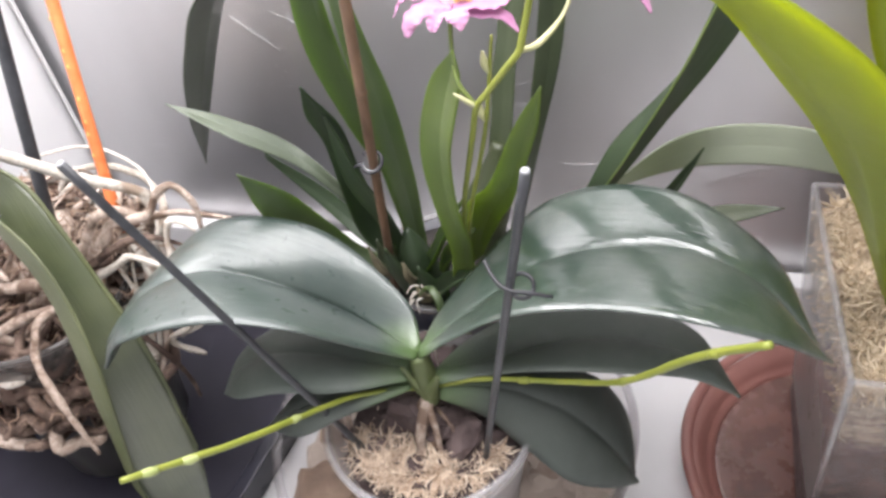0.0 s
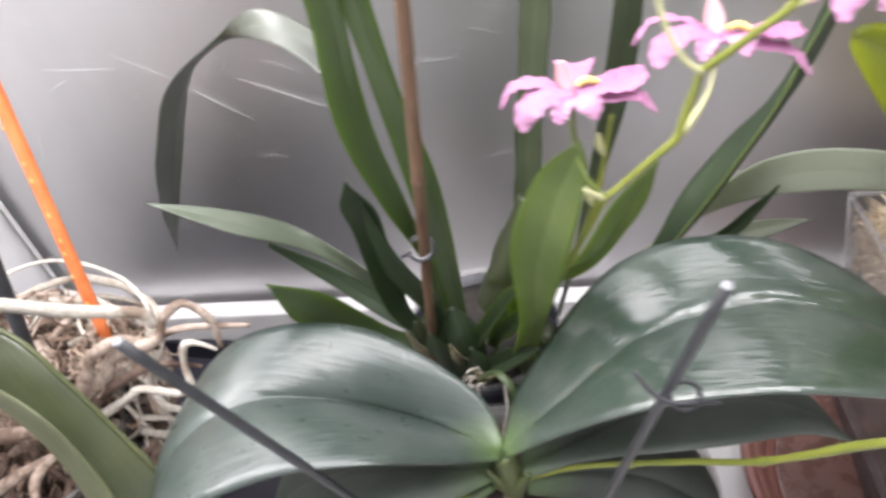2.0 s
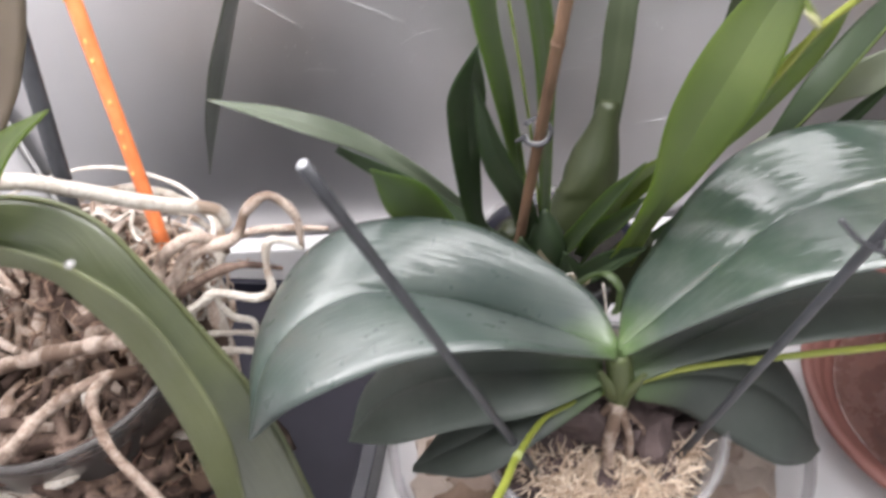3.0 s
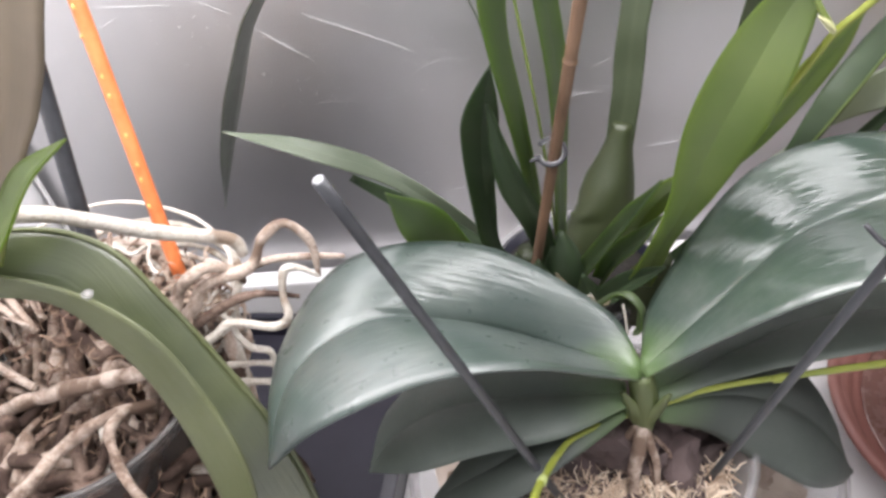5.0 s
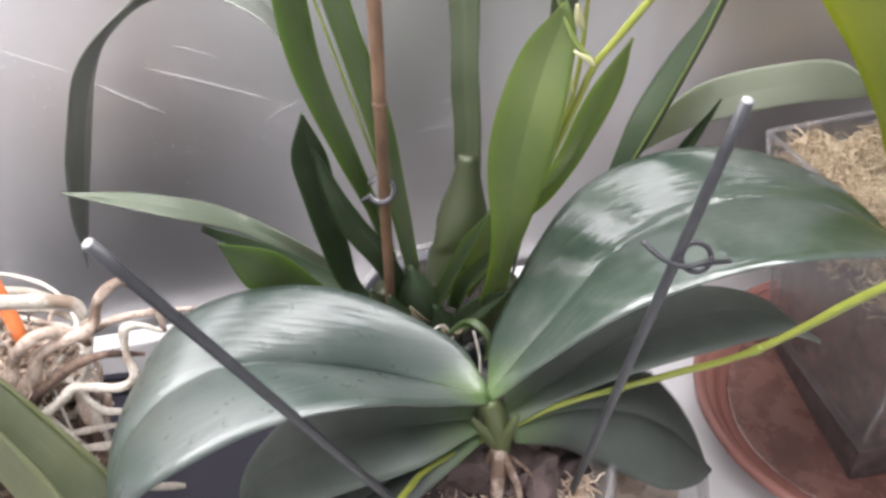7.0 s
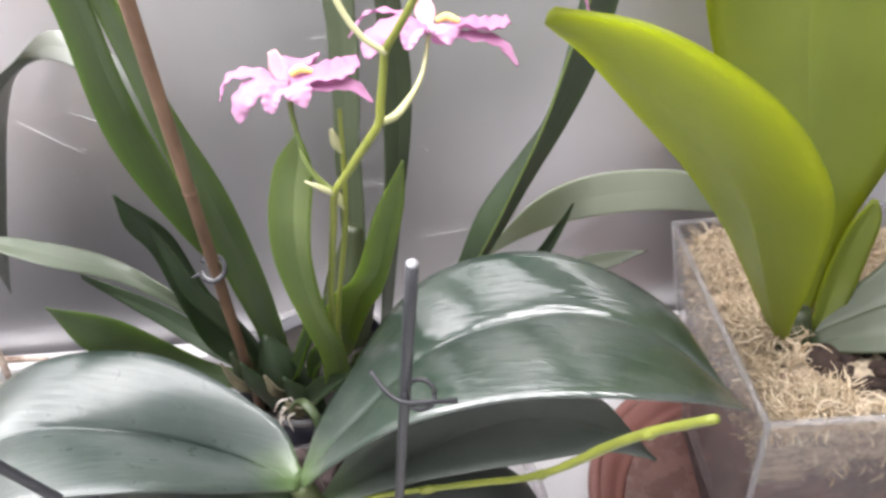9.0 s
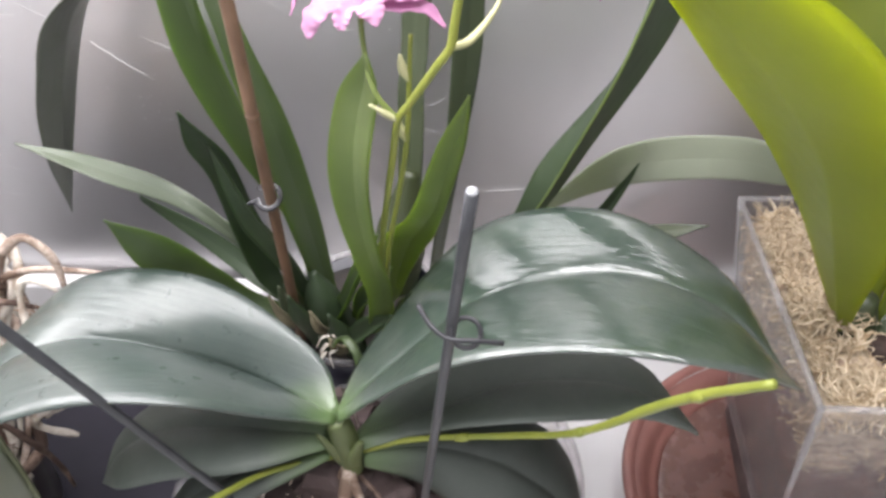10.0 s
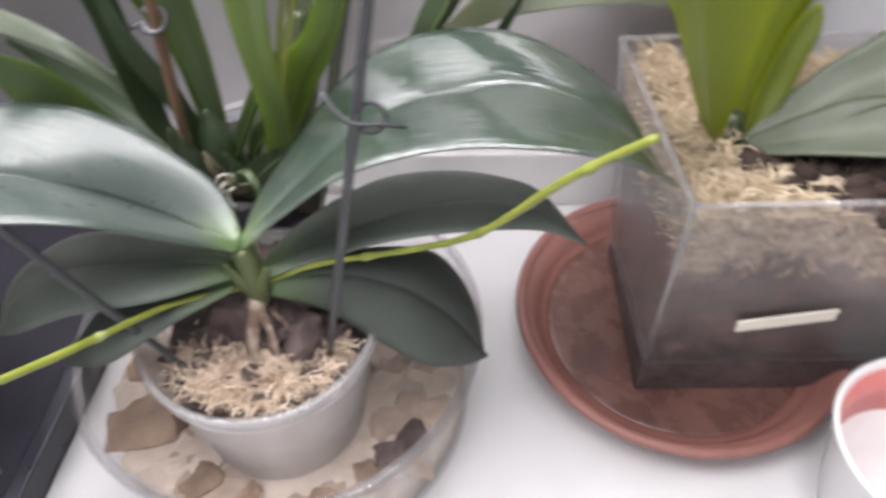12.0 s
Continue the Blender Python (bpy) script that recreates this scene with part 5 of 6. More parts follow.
def layered():
    """Substrate seen through the planter: pale moss above, purplish bark, grey-brown mix and a dark bottom, in ragged
    layers.
    """
    m = Mat("layered_substrate", (0.2, 0.15, 0.12), 0.85, 0.0, 0.25)
    v = m.coords("Object")
    z = m.n.new("ShaderNodeSeparateXYZ")
    m.t.links.new(v, z.inputs[0])
    rag = m.noise(v, 26.0, 5.0, 0.65)
    fine = m.noise(v, 150.0, 5.0, 0.7)
    level = m.n.new("ShaderNodeMath")
    level.operation = "MULTIPLY_ADD"
    m.t.links.new(m.scaled(rag, -0.09, 0.09), level.inputs[0])
    level.inputs[1].default_value = 1.0
    m.t.links.new(z.outputs[2], level.inputs[2])
    node = m.n.new("ShaderNodeMapRange")
    m.t.links.new(level.outputs[0], node.inputs[0])
    node.inputs[1].default_value, node.inputs[2].default_value = -0.163, -0.010
    col = m.ramp(node.outputs[0], (0.12, (0.038, 0.026, 0.022)), (0.22, (0.10, 0.080, 0.075)), (0.46, (0.13, 0.105, 0.10)), (0.58, (0.085, 0.050, 0.045)), (0.68, (0.20, 0.13, 0.11)), (0.76, (0.52, 0.42, 0.30)), (1.0, (0.64, 0.54, 0.39)))
    lump = m.noise(v, 58.0, 4.0, 0.7)
    col = m.mix(m.ramp(lump, (0.50, (0, 0, 0)), (0.62, (0.7, 0.7, 0.7))), col, (0.27, 0.17, 0.135))
    col = m.mix(m.ramp(lump, (0.34, (0.8, 0.8, 0.8)), (0.44, (0, 0, 0))), col, (0.055, 0.034, 0.030))
    m.set(m.b, "Base Color", m.mix(m.ramp(fine, (0.30, (0.8, 0.8, 0.8)), (0.55, (0, 0, 0))), col, (0.09, 0.06, 0.05)))
    m.bump(fine, 1.0, 0.004)
    return m.m


SOIL = layered()


def inset(z, gap=0.004):
    f = -z / BH
    return (IN * f + gap, IN_FRONT * f + gap, BW - IN * f - gap, BD - IN_BACK * f - gap)


soil = frustum("potting_mix", inset(-0.014), inset(-BH + 0.003), -BH + 0.003, -0.014, SOIL, None)
soil.matrix_world = BOX
tagged(soil, "layers of pale moss and brown bark mix inside the clear planter", "potting mix")
rng = random.Random(9)
spots = []
while len(spots) < 8000:
    x, y = rng.uniform(0.011, BW - 0.011), rng.uniform(0.011, BD - 0.011)
    hole = math.hypot((x - 0.105) / 0.070, (y - 0.058) / 0.058)
    if hole < 1 + 0.2 * noise.noise(Vector((x * 50, y * 50, 0))):
        continue
    spots.append(BOX @ Vector((x, y, -0.011 + 0.010 * noise.noise(Vector((x * 35, y * 35, 2))) + 0.006 * (x < 0.03) * (y > 0.06))))
wisps = []
for i in range(1500):
    z = -0.012 - 0.05 * rng.random() ** 1.8
    x0, y0, x1, y1 = inset(z, 0.0036)
    wisps.append(BOX @ (Vector((rng.uniform(x0, x1), y0, z)) if i % 2 else Vector((x0, rng.uniform(y0, y1), z))))
pressed = put("moss_wisps", moss_mesh("moss_wisps", wisps, 0.007, 0.00032, rng, 0.008), MOSS)
tagged(pressed, "fine moss wisps pressed against the clear sides", "moss", kind="stuff")
moss = put("moss", moss_mesh("moss", spots, 0.014, 0.00042, rng, 0.008), MOSS)
tagged(moss, "dry golden sphagnum moss strands in the planter", "moss", kind="stuff")
LUMPS = [chip_mesh("bark_chip", 0.009, 0.6, i + 60, 0.27) for i in range(5)]
for me in LUMPS:
    me.materials.append(BARK_HOLE_SHADE)
for i in range(210):
    a, q = rng.uniform(0, 2 * math.pi), math.sqrt(rng.random())
    ob = new("bark_chip", LUMPS[i % 5])
    s = rng.uniform(0.4, 1.1)
    ob.matrix_world = BOX @ pose(0.103 + 0.068 * q * math.cos(a), 0.060 + 0.054 * q * math.sin(a), -0.016 + rng.uniform(-0.003, 0.005), rng.uniform(-40, 40), rng.uniform(-40, 40), rng.uniform(0, 360)) @ Matrix.Diagonal((s, s, s, 1))
    tagged(ob, "brown bark chunk in the moss planter, darkened for the hole's shade", "bark", "bark chunks in the planter")
tag = part("plant_tag", box_bm((0.048, -0.0035, -0.1030), (0.104, -0.0025, -0.0900), 0.0003), TAG, smooth=False)
tag.matrix_world = BOX @ pose(0.004, 0.0345, -0.009) @ pose(0.076, 0, -0.0965, 18, -9) @ pose(-0.076, 0, 0.0965)
tagged(tag, "blank cream plastic plant tag on the clear planter", "plant tag")

boxer = thing("box_orchid", "orchid with large thick yellow-green leaves growing in moss", "orchid", at=(0.235, 0.095, 0.185))
orchid_shift = -Vector((0.235, 0.095, 0.185))
Y_UP = here((0.2325, 0.0940, 0.187), (0.2265, 0.0700, 0.235), (0.2206, 0.0490, 0.276), (0.2092, 0.0227, 0.3319), (0.1808, -0.0022, 0.3793), (0.1503, -0.0073, 0.4039), (0.1212, 0.0135, 0.4040))
Y_LOW = here((0.2310, 0.0975, 0.182), (0.2171, 0.1019, 0.2124), (0.1988, 0.0977, 0.2545), (0.1761, 0.0930, 0.2939), (0.1542, 0.0835, 0.3278), (0.1316, 0.0600, 0.3665), (0.1186, 0.0225, 0.3965))
loft_leaf("leaf", Y_UP, [a.lerp(b, 0.5) + Vector((-0.004, -0.005, 0.0)) * math.sin(math.pi * (i + 0.5) / 7) for i, (a, b) in enumerate(zip(Y_UP, Y_LOW))], Y_LOW,
          YELLOW, boxer, 0.0034, 0.0, label="thick yellow-green leaf with a glowing edge", groove=0.0, wav=0.0008)
loft_leaf("leaf", here((0.236, 0.108, 0.185), (0.222, 0.121, 0.267), (0.192, 0.124, 0.321), (0.178, 0.124, 0.380), (0.180, 0.128, 0.45), (0.195, 0.135, 0.53)),
          here((0.240, 0.106, 0.185), (0.238, 0.130, 0.267), (0.230, 0.140, 0.325), (0.225, 0.144, 0.385), (0.222, 0.146, 0.46), (0.220, 0.148, 0.545)),
          here((0.244, 0.104, 0.185), (0.258, 0.126, 0.225), (0.272, 0.128, 0.272), (0.288, 0.130, 0.330), (0.290, 0.134, 0.43), (0.255, 0.142, 0.53)),
          YELLOW, boxer, 0.003, -0.003, label="large upright yellow-green leaf")
strap_leaf("leaf", here((0.248, 0.100, 0.190), (0.256, 0.112, 0.215), (0.263, 0.118, 0.245), (0.266, 0.12, 0.258)), [0.006, 0.010, 0.009, 0.002], (0.2, -0.8, 0.4), YELLOW, boxer, 18, 0.002, 20, label="short bright yellow-green leaf")
strap_leaf("leaf", here((0.244, 0.098, 0.188), (0.275, 0.104, 0.208), (0.315, 0.112, 0.232), (0.37, 0.12, 0.262), (0.42, 0.12, 0.272)), [0.007, 0.015, 0.022, 0.022, 0.006], (-0.25, -0.5, 0.9), ONC_OLIVE, boxer, 12, 0.002, 28, label="grey-green leaf leaning across the moss")
strap_leaf("leaf", here((0.246, 0.094, 0.187), (0.275, 0.090, 0.202), (0.310, 0.084, 0.214), (0.36, 0.078, 0.224), (0.40, 0.07, 0.222)), [0.006, 0.014, 0.019, 0.018, 0.004], (-0.2, -0.45, 0.9), ONC_OLIVE, boxer, 10, 0.002, 28, label="dull green lower leaf over the bark")
tube("stem", here((0.236, 0.098, 0.165), (0.236, 0.099, 0.185), (0.238, 0.102, 0.205)), [0.009, 0.0105, 0.006], BULB, boxer, 12, 12, "brownish green leaf base", 0.2)

cup = thing("white_cup", "white plastic cup with a pink inside", "cup", at=(0.364, -0.012, 0))
lathe("body", [(0.036, 0.0), (0.038, 0.001), (0.0545, 0.079), (0.0565, 0.081), (0.0545, 0.083), (0.0525, 0.080), (0.0365, 0.004), (0.0, 0.004), (0.0, 0.0)], WHITE_POT, cup, 64)
lathe("lining", [(0.0448, 0.042), (0.0518, 0.077), (0.0510, 0.077), (0.0441, 0.042), (0.0448, 0.042)], PINK_POT, cup, 64, label="pink band on the inner wall")


# ---- the big rooted orchid beside it ----
tray = thing("drip_tray", "dark shallow plastic tray under the root-filled pot", "tray", at=(-0.34, -0.05, 0))
X0, X1, Y0, Y1 = -0.075, 0.191, -0.26, 0.232
part("tray_floor", box_bm((X0, Y0, 0.002), (X1, Y1, 0.006), 0.001), TRAY, tray, smooth=False)
for lo, hi in (((X1 - 0.011, Y0, 0.002), (X1, Y1, 0.028)), ((X0, Y0, 0.002), (X0 + 0.006, Y1, 0.028)), ((X0 + 0.006, Y0, 0.002), (X1 - 0.011, Y0 + 0.006, 0.028)), ((X0 + 0.006, Y1 - 0.006, 0.002), (X1 - 0.011, Y1, 0.028))):
    part("tray_side", box_bm(lo, hi, 0.0015), TRAY_RIM, tray, smooth=False)

LP = (-0.297, -0.004, 0.006)
PILE = (-0.292, 0.002)
pot3 = thing("orchid_pot", "large cloudy clear pot crowded with thick roots", "pot", at=LP)
lathe("pot_wall", [(0.050, 0.0), (0.0515, 0.001), (0.0655, 0.150), (0.0680, 0.153), (0.0690, 0.161), (0.0665, 0.162), (0.0645, 0.156), (0.0630, 0.150), (0.0490, 0.004), (0.0, 0.004), (0.0, 0.0)], CLEAR_ROOT, pot3, 80)
lathe("pot_rim", [(0.0668, 0.1605), (0.0698, 0.1600), (0.0706, 0.1620), (0.0690, 0.1640), (0.0668, 0.1630), (0.0668, 0.1605)], CLEAR_ROOT, pot3, 80)
CORE = plain("root_ball", (0.050, 0.024, 0.019), (0.135, 0.076, 0.056), 0.85, 160.0, 1.0, 0.004, 0.2)
core = lathe("potting_mix", [(0.048, 0.0045), (0.056, 0.09), (0.057, 0.145), (0.052, 0.172), (0.030, 0.190), (0.0, 0.196), (0.0, 0.0045)], CORE, None, 40, LP, wob=0.04)


def sunk(x, y, z):
    """The root ball falls away towards the front of the pot."""
    return (x, y, max(min(z, 0.09), z - min(0.068, max(0.0, (0.034 - y) * 1.5))))


for v in core.data.vertices:
    v.co = Vector(sunk(*v.co))
tagged(core, "brown bark and dead roots packed in the pot", "potting mix")

rooter = thing("rooted_orchid", "orchid with strap leaves and a great mass of bare roots", "orchid", at=(-0.29, 0.0, 0.2))
orchid_shift = -Vector((-0.29, 0.0, 0.2))
tube("root", here((-0.33, -0.05, 0.315), (-0.256, -0.014, 0.300), (-0.234, 0.000, 0.285), (-0.212, 0.015, 0.264), (-0.192, 0.030, 0.247), (-0.188, 0.031, 0.236)), [0.0034, 0.0036, 0.0035, 0.0034, 0.0032, 0.0026], ROOT_WHITE, rooter, 44, 12, "thick chalk-white root", 0.12)
tube("root", here((-0.235, -0.006, 0.205), (-0.211, 0.004, 0.223), (-0.202, 0.010, 0.235), (-0.181, 0.020, 0.238), (-0.173, 0.026, 0.250), (-0.163, 0.030, 0.256), (-0.156, 0.032, 0.250), (-0.152, 0.032, 0.239), (-0.153, 0.030, 0.222)), [0.003, 0.0032, 0.003, 0.0029, 0.0027, 0.0026, 0.0024, 0.0022, 0.0014], ROOT, rooter, 80, 12, "arching pale root", 0.3, 110.0)
tube("root", here((-0.225, -0.004, 0.196), (-0.200, 0.000, 0.211), (-0.190, 0.003, 0.217), (-0.173, 0.006, 0.211), (-0.164, 0.008, 0.216), (-0.165, 0.013, 0.226), (-0.163, 0.018, 0.237), (-0.156, 0.020, 0.237), (-0.149, 0.022, 0.230)), [0.0024, 0.0024, 0.0023, 0.0022, 0.0022, 0.0021, 0.0020, 0.0018, 0.0011], ROOT_WHITE, rooter, 80, 10, "crooked pale root", 0.32, 120.0)
tube("root", here((-0.222, -0.010, 0.214), (-0.212, 0.002, 0.236), (-0.205, 0.006, 0.243), (-0.197, 0.012, 0.245), (-0.191, 0.020, 0.236), (-0.194, 0.030, 0.218)), [0.003, 0.0031, 0.0031, 0.003, 0.0028, 0.002], ROOT, rooter, 50, 12, "short tan looping root", 0.3, 110.0)
tube("root", here((-0.222, -0.002, 0.208), (-0.203, 0.004, 0.220), (-0.187, 0.010, 0.226), (-0.175, 0.014, 0.226), (-0.160, 0.018, 0.220)), [0.0026, 0.0026, 0.0024, 0.0021, 0.0011], ROOT_OLD_SHADED, rooter, 50, 10, "brownish pointed root", 0.3, 110.0)
tube("root", here((-0.222, 0.026, 0.206), (-0.205, 0.020, 0.201), (-0.201, 0.016, 0.192), (-0.193, 0.012, 0.188), (-0.182, 0.010, 0.187), (-0.183, 0.006, 0.173)), [0.002, 0.002, 0.0019, 0.0018, 0.0016, 0.0009], ROOT_WHITE, rooter, 50, 10, "thin crooked root", 0.32, 120.0)
tube("root", here((-0.215, 0.028, 0.222), (-0.195, 0.034, 0.222), (-0.178, 0.040, 0.224), (-0.160, 0.044, 0.222), (-0.146, 0.050, 0.216)), [0.0022, 0.0022, 0.002, 0.0018, 0.001], ROOT, rooter, 40, 10, "thin pale root", 0.3, 110.0)
tube("root", here((-0.220, 0.010, 0.160), (-0.185, 0.004, 0.170), (-0.164, 0.000, 0.166), (-0.188, 0.000, 0.146), (-0.189, 0.000, 0.138), (-0.177, 0.001, 0.135), (-0.168, 0.002, 0.132)), [0.0022, 0.0022, 0.002, 0.0022, 0.0024, 0.0022, 0.0014], ROOT_WHITE, rooter, 50, 10, "grey root tip hanging over the tray", 0.35, 120.0)
tube("root", here((-0.222, 0.016, 0.166), (-0.190, 0.010, 0.178), (-0.160, 0.004, 0.180), (-0.158, 0.002, 0.166), (-0.176, 0.002, 0.152), (-0.182, 0.002, 0.146)), [0.0018, 0.0018, 0.0017, 0.0016, 0.0015, 0.0010], ROOT_WHITE, rooter, 50, 10, "grey root bending back towards the pot", 0.35, 120.0)
tube("root", here((-0.225, 0.000, 0.150), (-0.205, -0.008, 0.150), (-0.190, -0.010, 0.140), (-0.180, -0.010, 0.120), (-0.176, -0.012, 0.100)), [0.0020, 0.0020, 0.0019, 0.0017, 0.0010], ROOT_OLD_SHADED, rooter, 40, 10, "brown root tip hanging over the tray", 0.35, 120.0)
tube("root", here((-0.375, -0.014, 0.138), (-0.345, -0.012, 0.156), (-0.300, -0.010, 0.175), (-0.247, -0.010, 0.192), (-0.222, -0.014, 0.202)), [0.0040, 0.0043, 0.0044, 0.0040, 0.0026], ROOT, rooter, 60, 12, "thick tan root across the pot", 0.22, 90.0)
tube("root", here((-0.325, -0.080, 0.150), (-0.292, -0.064, 0.168), (-0.280, -0.044, 0.174), (-0.262, -0.025, 0.176), (-0.246, -0.010, 0.168)), [0.0032, 0.0036, 0.0036, 0.0034, 0.0024], ROOT, rooter, 60, 12, "thick tan root lying over the rim", 0.25, 90.0)
tube("root", here((-0.250, -0.008, 0.160), (-0.255, -0.020, 0.174), (-0.256, -0.034, 0.178), (-0.247, -0.047, 0.178), (-0.232, -0.062, 0.174), (-0.212, -0.074, 0.155), (-0.198, -0.080, 0.120)), [0.0026, 0.0028, 0.0027, 0.0026, 0.0026, 0.0024, 0.0013], ROOT, rooter, 60, 10, "bent tan root hanging over the pot rim", 0.3, 110.0)
rng = random.Random(21)
for i in range(150):
    a = rng.uniform(0, 2 * math.pi)
    b = a + rng.choice((-1, 1)) * rng.uniform(0.5, 1.7)
    h0, h1 = rng.uniform(0.15, 0.232), rng.uniform(0.14, 0.232)
    pts = []
    for k in range(9):
        f = k / 8
        ang = a + (b - a) * f + rng.uniform(-0.05, 0.05)
        z = h0 + (h1 - h0) * f + 0.010 * math.sin(math.pi * f) * rng.uniform(-0.4, 1) + rng.uniform(-0.004, 0.004)
        rr = 0.082 * math.sqrt(max(0.05, 1 - ((z - 0.15) / 0.10) ** 2)) + rng.uniform(-0.006, 0.007) - 0.026 * (2 * f - 1) ** 4
        pts.append(sunk(PILE[0] + rr * math.cos(ang), PILE[1] + rr * math.sin(ang), z))
    ahead = math.sin(0.5 * (a + b)) < 0.1
    if ahead and i % 2 == 0:
        continue
    r = rng.uniform(0.0026, 0.0046) if ahead else rng.choice((rng.uniform(0.0009, 0.0018), rng.uniform(0.0016, 0.0034)))
    tube("root", here(*pts), [r * 0.7, r, r * 1.05, r, r * 0.6], ROOT_OLD_SHADED if ahead and rng.random() < 0.85 else rng.choice((ROOT, ROOT, ROOT_WHITE)), rooter, 34, 9, "", 0.2 if r > 0.0024 else 0.4, 80.0)
for i in range(52):
    a = rng.uniform(-2.6, 1.2)
    b = a + rng.choice((-1, 1)) * rng.uniform(0.25, 1.3)
    h0 = rng.uniform(0.03, 0.165)
    h1 = h0 + rng.uniform(-0.06, 0.06)
    pts = []
    for k in range(8):
        f = k / 7
        z = min(0.150, max(0.02, h0 + (h1 - h0) * f + rng.uniform(-0.006, 0.006)))
        ang, rr = a + (b - a) * f + rng.uniform(-0.06, 0.06), 0.0485 + 0.0140 * min(1.0, z / 0.15) - 0.0035 - rng.uniform(0, 0.006) - 0.012 * (2 * f - 1) ** 4
        pts.append((LP[0] + rr * math.cos(ang), LP[1] + rr * math.sin(ang), z + LP[2]))
    r = rng.uniform(0.0016, 0.0033)
    tube("root", here(*pts), [r * 0.7, r, r * 1.05, r, r * 0.6], ROOT_OLD_SHADED, rooter, 30, 8, "", 0.15, 80.0)
for i in range(17):
    f = rng.random()
    s = rng.uniform(0.72, 1.04)
    w = [rng.uniform(-0.010, 0.010) for _ in range(8)]
    pts = [(PILE[0] + 0.074 * s + w[0], PILE[1] + 0.014 + 0.03 * f, 0.205 - 0.055 * f), (PILE[0] + 0.080 * s, PILE[1] + 0.045 * s + w[1], 0.217 - 0.045 * f + 0.7 * w[2]), (PILE[0] + 0.050 * s + w[3], PILE[1] + 0.072 * s, 0.222 - 0.05 * f + 0.7 * w[4]), (PILE[0] + 0.005 + w[5], PILE[1] + 0.080 * s, 0.226 - 0.055 * f + 0.7 * w[6]), (PILE[0] - 0.05, PILE[1] + 0.062, 0.222 - 0.055 * f + w[7])]
    r = rng.uniform(0.0011, 0.0025)
    tube("root", here(*pts), [r * 0.7, r * 1.1, r, r * 1.1, r * 0.7], ROOT_WHITE if i % 2 == 0 else ROOT, rooter, 44, 8, "", 0.4, 110.0)
for i in range(38):
    ang, far = rng.uniform(0, math.pi), rng.uniform(-0.045, 0.055)
    c, d = Vector((math.cos(ang), math.sin(ang))), Vector((-math.sin(ang), math.cos(ang)))
    half = math.sqrt(0.068**2 - far**2) * rng.uniform(0.6, 1.05)
    pts = []
    for k in range(8):
        f = k / 3.5 - 1.0
        p = d * far + c * (half * f) + d * rng.uniform(-0.005, 0.005)
        z = 0.214 - 5.0 * p.length_squared + rng.uniform(-0.006, 0.004) - 0.016 * abs(f) ** 4
        pts.append(sunk(PILE[0] + p.x, PILE[1] + p.y - 0.006, z))
    r = rng.uniform(0.0020, 0.0044)
    tube("root", here(*pts), [r * 0.7, r, r * 1.08, r, r * 0.6], ROOT if rng.random() < 0.6 else ROOT_OLD_SHADED, rooter, 36, 9, "", 0.2, 80.0)
spots = []
while len(spots) < 750:
    a, q = rng.uniform(0, 2 * math.pi), math.sqrt(rng.random()) * 0.084
    spots.append(sunk(PILE[0] + q * math.cos(a), PILE[1] + q * math.sin(a), 0.230 - 0.9 * q * q / 0.08 * 0.55))
FIBRE = moss_mat("root_fibre", (0.09, 0.048, 0.036), (0.36, 0.25, 0.18))
fib = put("root_fibre", moss_mesh("root_fibre", spots, 0.016, 0.0005, rng), FIBRE)
tagged(fib, "brown dead root fibres between the roots", "fibre", kind="stuff")

keeled = loft_leaf("leaf", even(here((-0.345, -0.012, 0.280), (-0.3062, -0.0186, 0.2846), (-0.2487, -0.0178, 0.2954), (-0.2161, -0.0167, 0.2846), (-0.1967, -0.0227, 0.2580), (-0.1797, -0.0295, 0.2247), (-0.1611, -0.0379, 0.1777), (-0.1500, -0.0500, 0.1050), (-0.152, -0.062, 0.050)), 60),
          even(here((-0.345, -0.032, 0.262), (-0.3000, -0.0330, 0.2700), (-0.2400, -0.0350, 0.2720), (-0.2170, -0.0400, 0.2530), (-0.2000, -0.0480, 0.2280), (-0.1860, -0.0620, 0.1970), (-0.1790, -0.0740, 0.1550), (-0.1790, -0.0830, 0.0950), (-0.174, -0.082, 0.050)), 60),
          even(here((-0.345, -0.046, 0.285), (-0.2874, -0.0320, 0.2860), (-0.2283, -0.0380, 0.2830), (-0.1940, -0.0450, 0.2680), (-0.1757, -0.0535, 0.2405), (-0.1635, -0.0655, 0.2090), (-0.1640, -0.0740, 0.1671), (-0.1700, -0.0830, 0.1149), (-0.174, -0.086, 0.070)), 60),
          STRAP, rooter, 0.0024, 0.0, nu=60, label="keeled strap leaf folding down over the pot", groove=0.0, face_mat=STRAP_UP_SHADED, wav=0.0012)
tube("leaf_margin", even(here((-0.3062, -0.0186, 0.2850), (-0.2487, -0.0178, 0.2958), (-0.2161, -0.0167, 0.2850), (-0.1967, -0.0227, 0.2583), (-0.1797, -0.0295, 0.2250), (-0.1611, -0.0379, 0.1780), (-0.1500, -0.0500, 0.1050)), 40), [0.0005, 0.0009, 0.0013, 0.0014, 0.0014, 0.0013, 0.0009], STRAP, keeled, 60, 8, "pale rolled margin of the leaf", 0.3, 90.0)
drop = lathe("water_drop", [(0.0, -0.0012), (0.0022, -0.0008), (0.0026, 0.0004), (0.0018, 0.0016), (0.0, 0.0021)], CLEAR_EDGE, None, 20, (-0.2140, -0.0395, 0.2805))
tagged(drop, "small clear water drop on the strap leaf", "water drop")
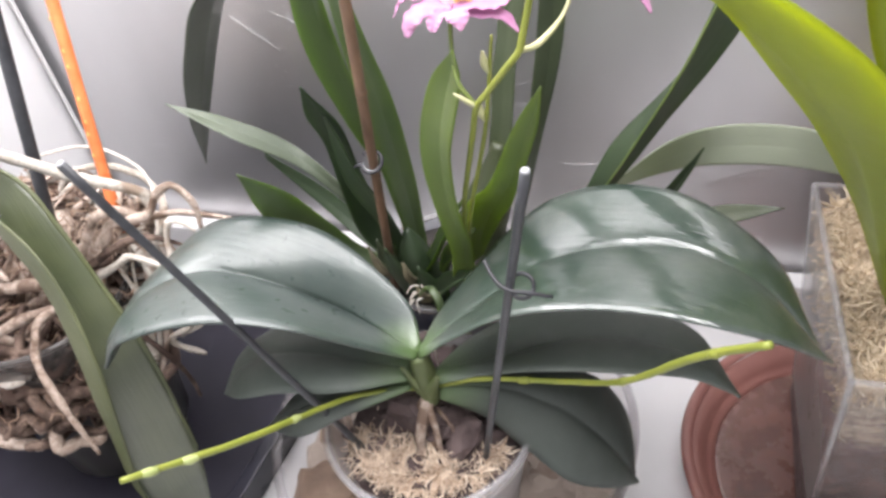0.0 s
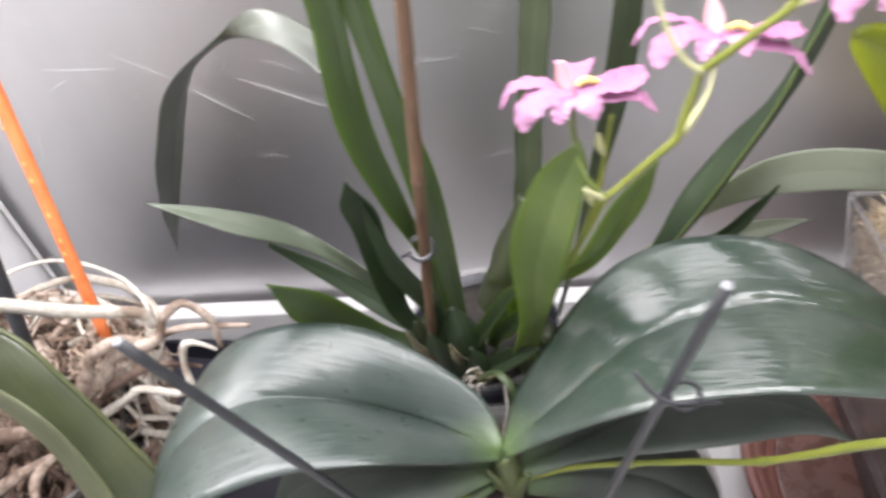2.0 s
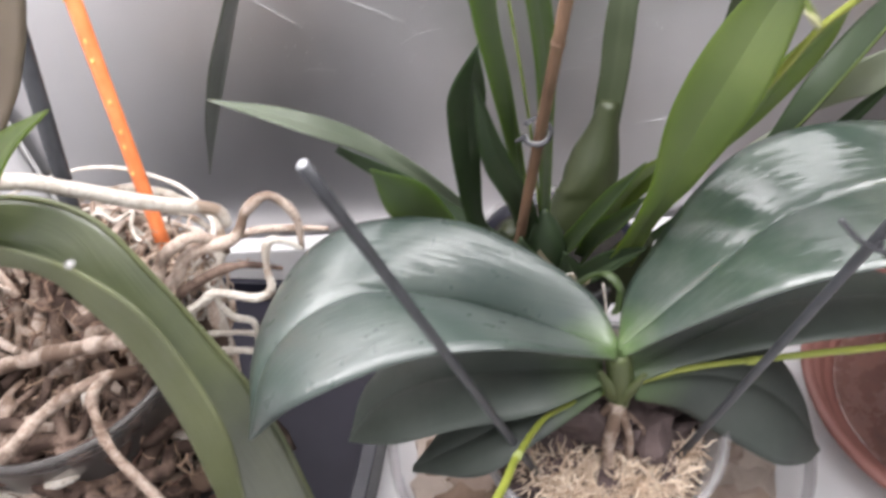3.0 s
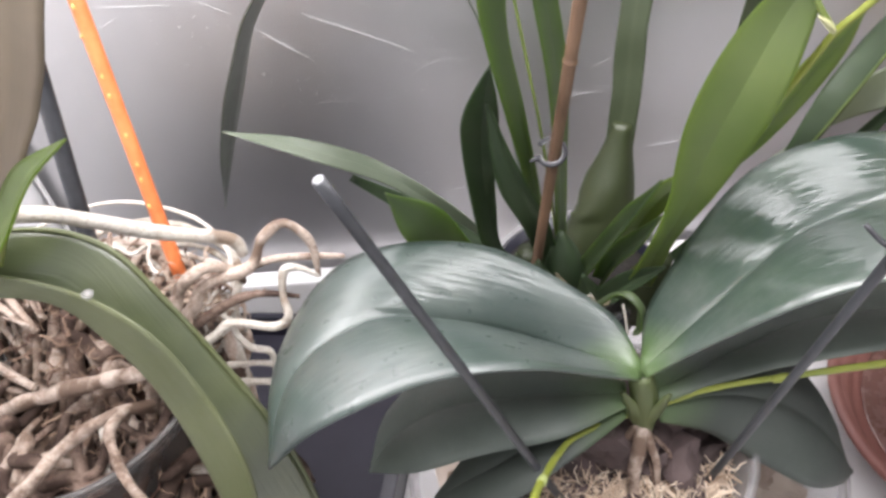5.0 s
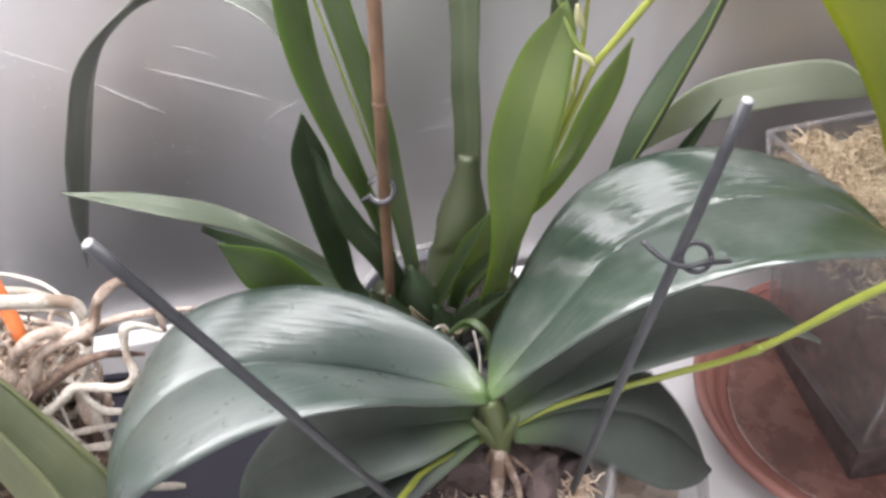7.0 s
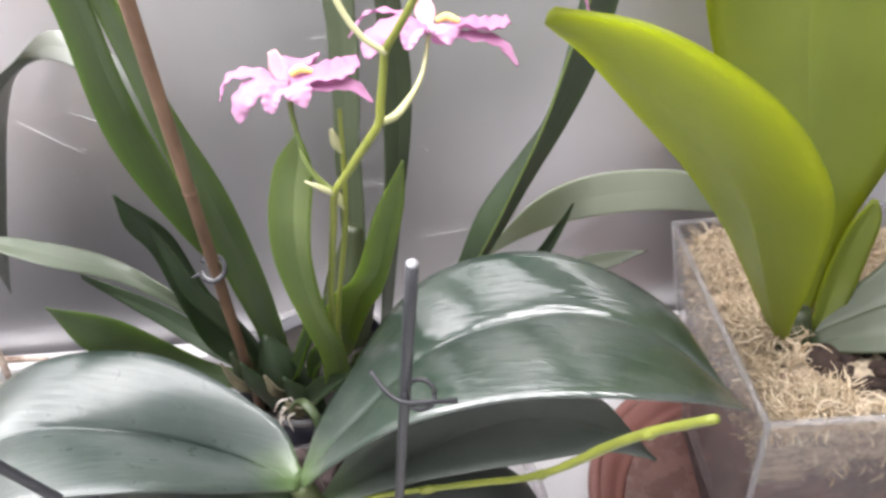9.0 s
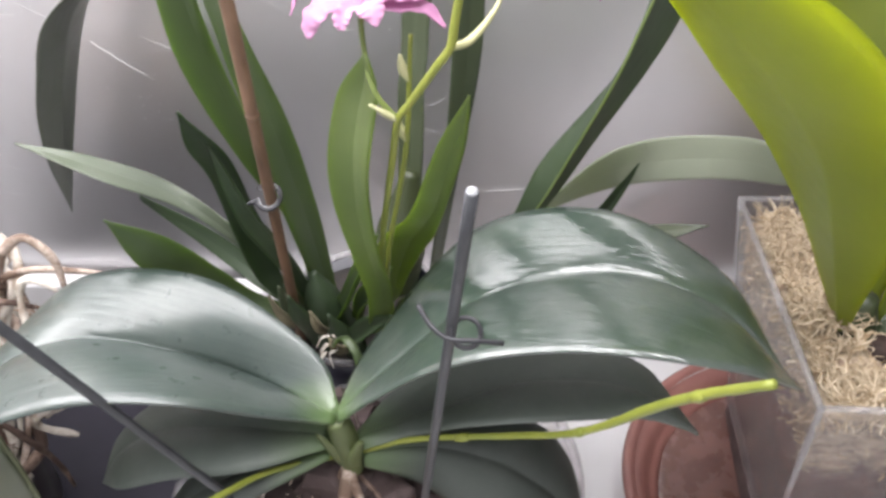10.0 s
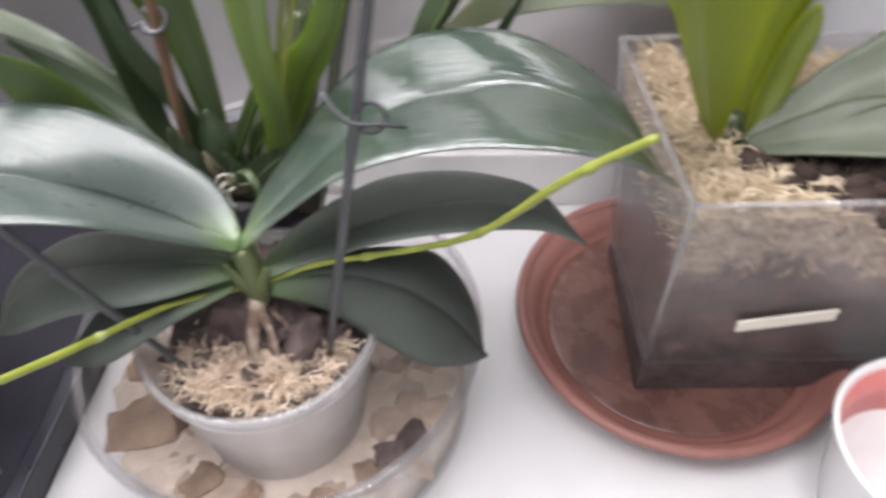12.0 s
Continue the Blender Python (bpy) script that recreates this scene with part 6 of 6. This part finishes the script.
SHOOT = leaf_mat("purplish_shoot", (0.140, 0.106, 0.078), (0.205, 0.160, 0.112), 0.42, 0.2, (0.3, 0.3, 0.1), 1.0, 0.3, 0.0, (0.22, 0.26, 0.05))
strap_leaf("leaf", here((-0.258, -0.030, 0.292), (-0.238, -0.024, 0.326), (-0.220, -0.021, 0.354), (-0.206, -0.020, 0.378), (-0.192, -0.020, 0.400), (-0.170, -0.020, 0.440)), [0.007, 0.011, 0.0145, 0.016, 0.016, 0.008], (0.3, -0.9, 0.3), SHOOT, rooter, 18, 0.0022, label="purplish olive young leaf with green edges")
strap_leaf("leaf", here((-0.268, -0.030, 0.285), (-0.245, -0.031, 0.302), (-0.222, -0.031, 0.326), (-0.195, -0.030, 0.346)), [0.008, 0.011, 0.0085, 0.0004], (-0.2, -0.6, 0.8), ONC_BRIGHT, rooter, 24, label="small pointed green leaf tip")
stake("plant_stake", (-0.2569, 0.0060, 0.2150), (-0.2470, 0.1066, 0.5620), 0.0040, GREY_STAKE, "dark grey stake standing among the roots")
rod = stake("plant_stake", (-0.2330, 0.0350, 0.2000), (-0.2844, 0.1599, 0.5530), 0.0038, ORANGE, "bright orange plastic stake among the pale roots")
for i in range(22):
    f = 0.10 + 0.038 * i + rng.uniform(-0.012, 0.012)
    q = (Vector((-0.2844, 0.1599, 0.5530)) - Vector((-0.2330, 0.0350, 0.2000))) * f
    x, k = rng.choice((-0.0016, 0.0, 0.0012, 0.0022)), rng.uniform(0.0006, 0.0011)
    tube("stake_burr", [q + Vector((x, -0.0034, -0.0012)), q + Vector((x, -0.0042, 0.0)), q + Vector((x, -0.0036, 0.0014))], [k * 0.5, k, k * 0.4], BURR, rod, 5, 6)
CHAFF = moss_mat("root_chaff", (0.10, 0.055, 0.040), (0.55, 0.43, 0.34))
spots = []
while len(spots) < 260:
    x, y = rng.gauss(-0.226, 0.012), rng.gauss(0.022, 0.012)
    if math.hypot(x + 0.233, y - 0.035) > 0.005:
        spots.append((x, y, 0.214 + rng.uniform(-0.006, 0.010)))
chaff = put("root_chaff", moss_mesh("root_chaff", spots, 0.010, 0.0005, rng), CHAFF)
tagged(chaff, "dry pale and brown chaff round the orange stake", "chaff", kind="stuff")
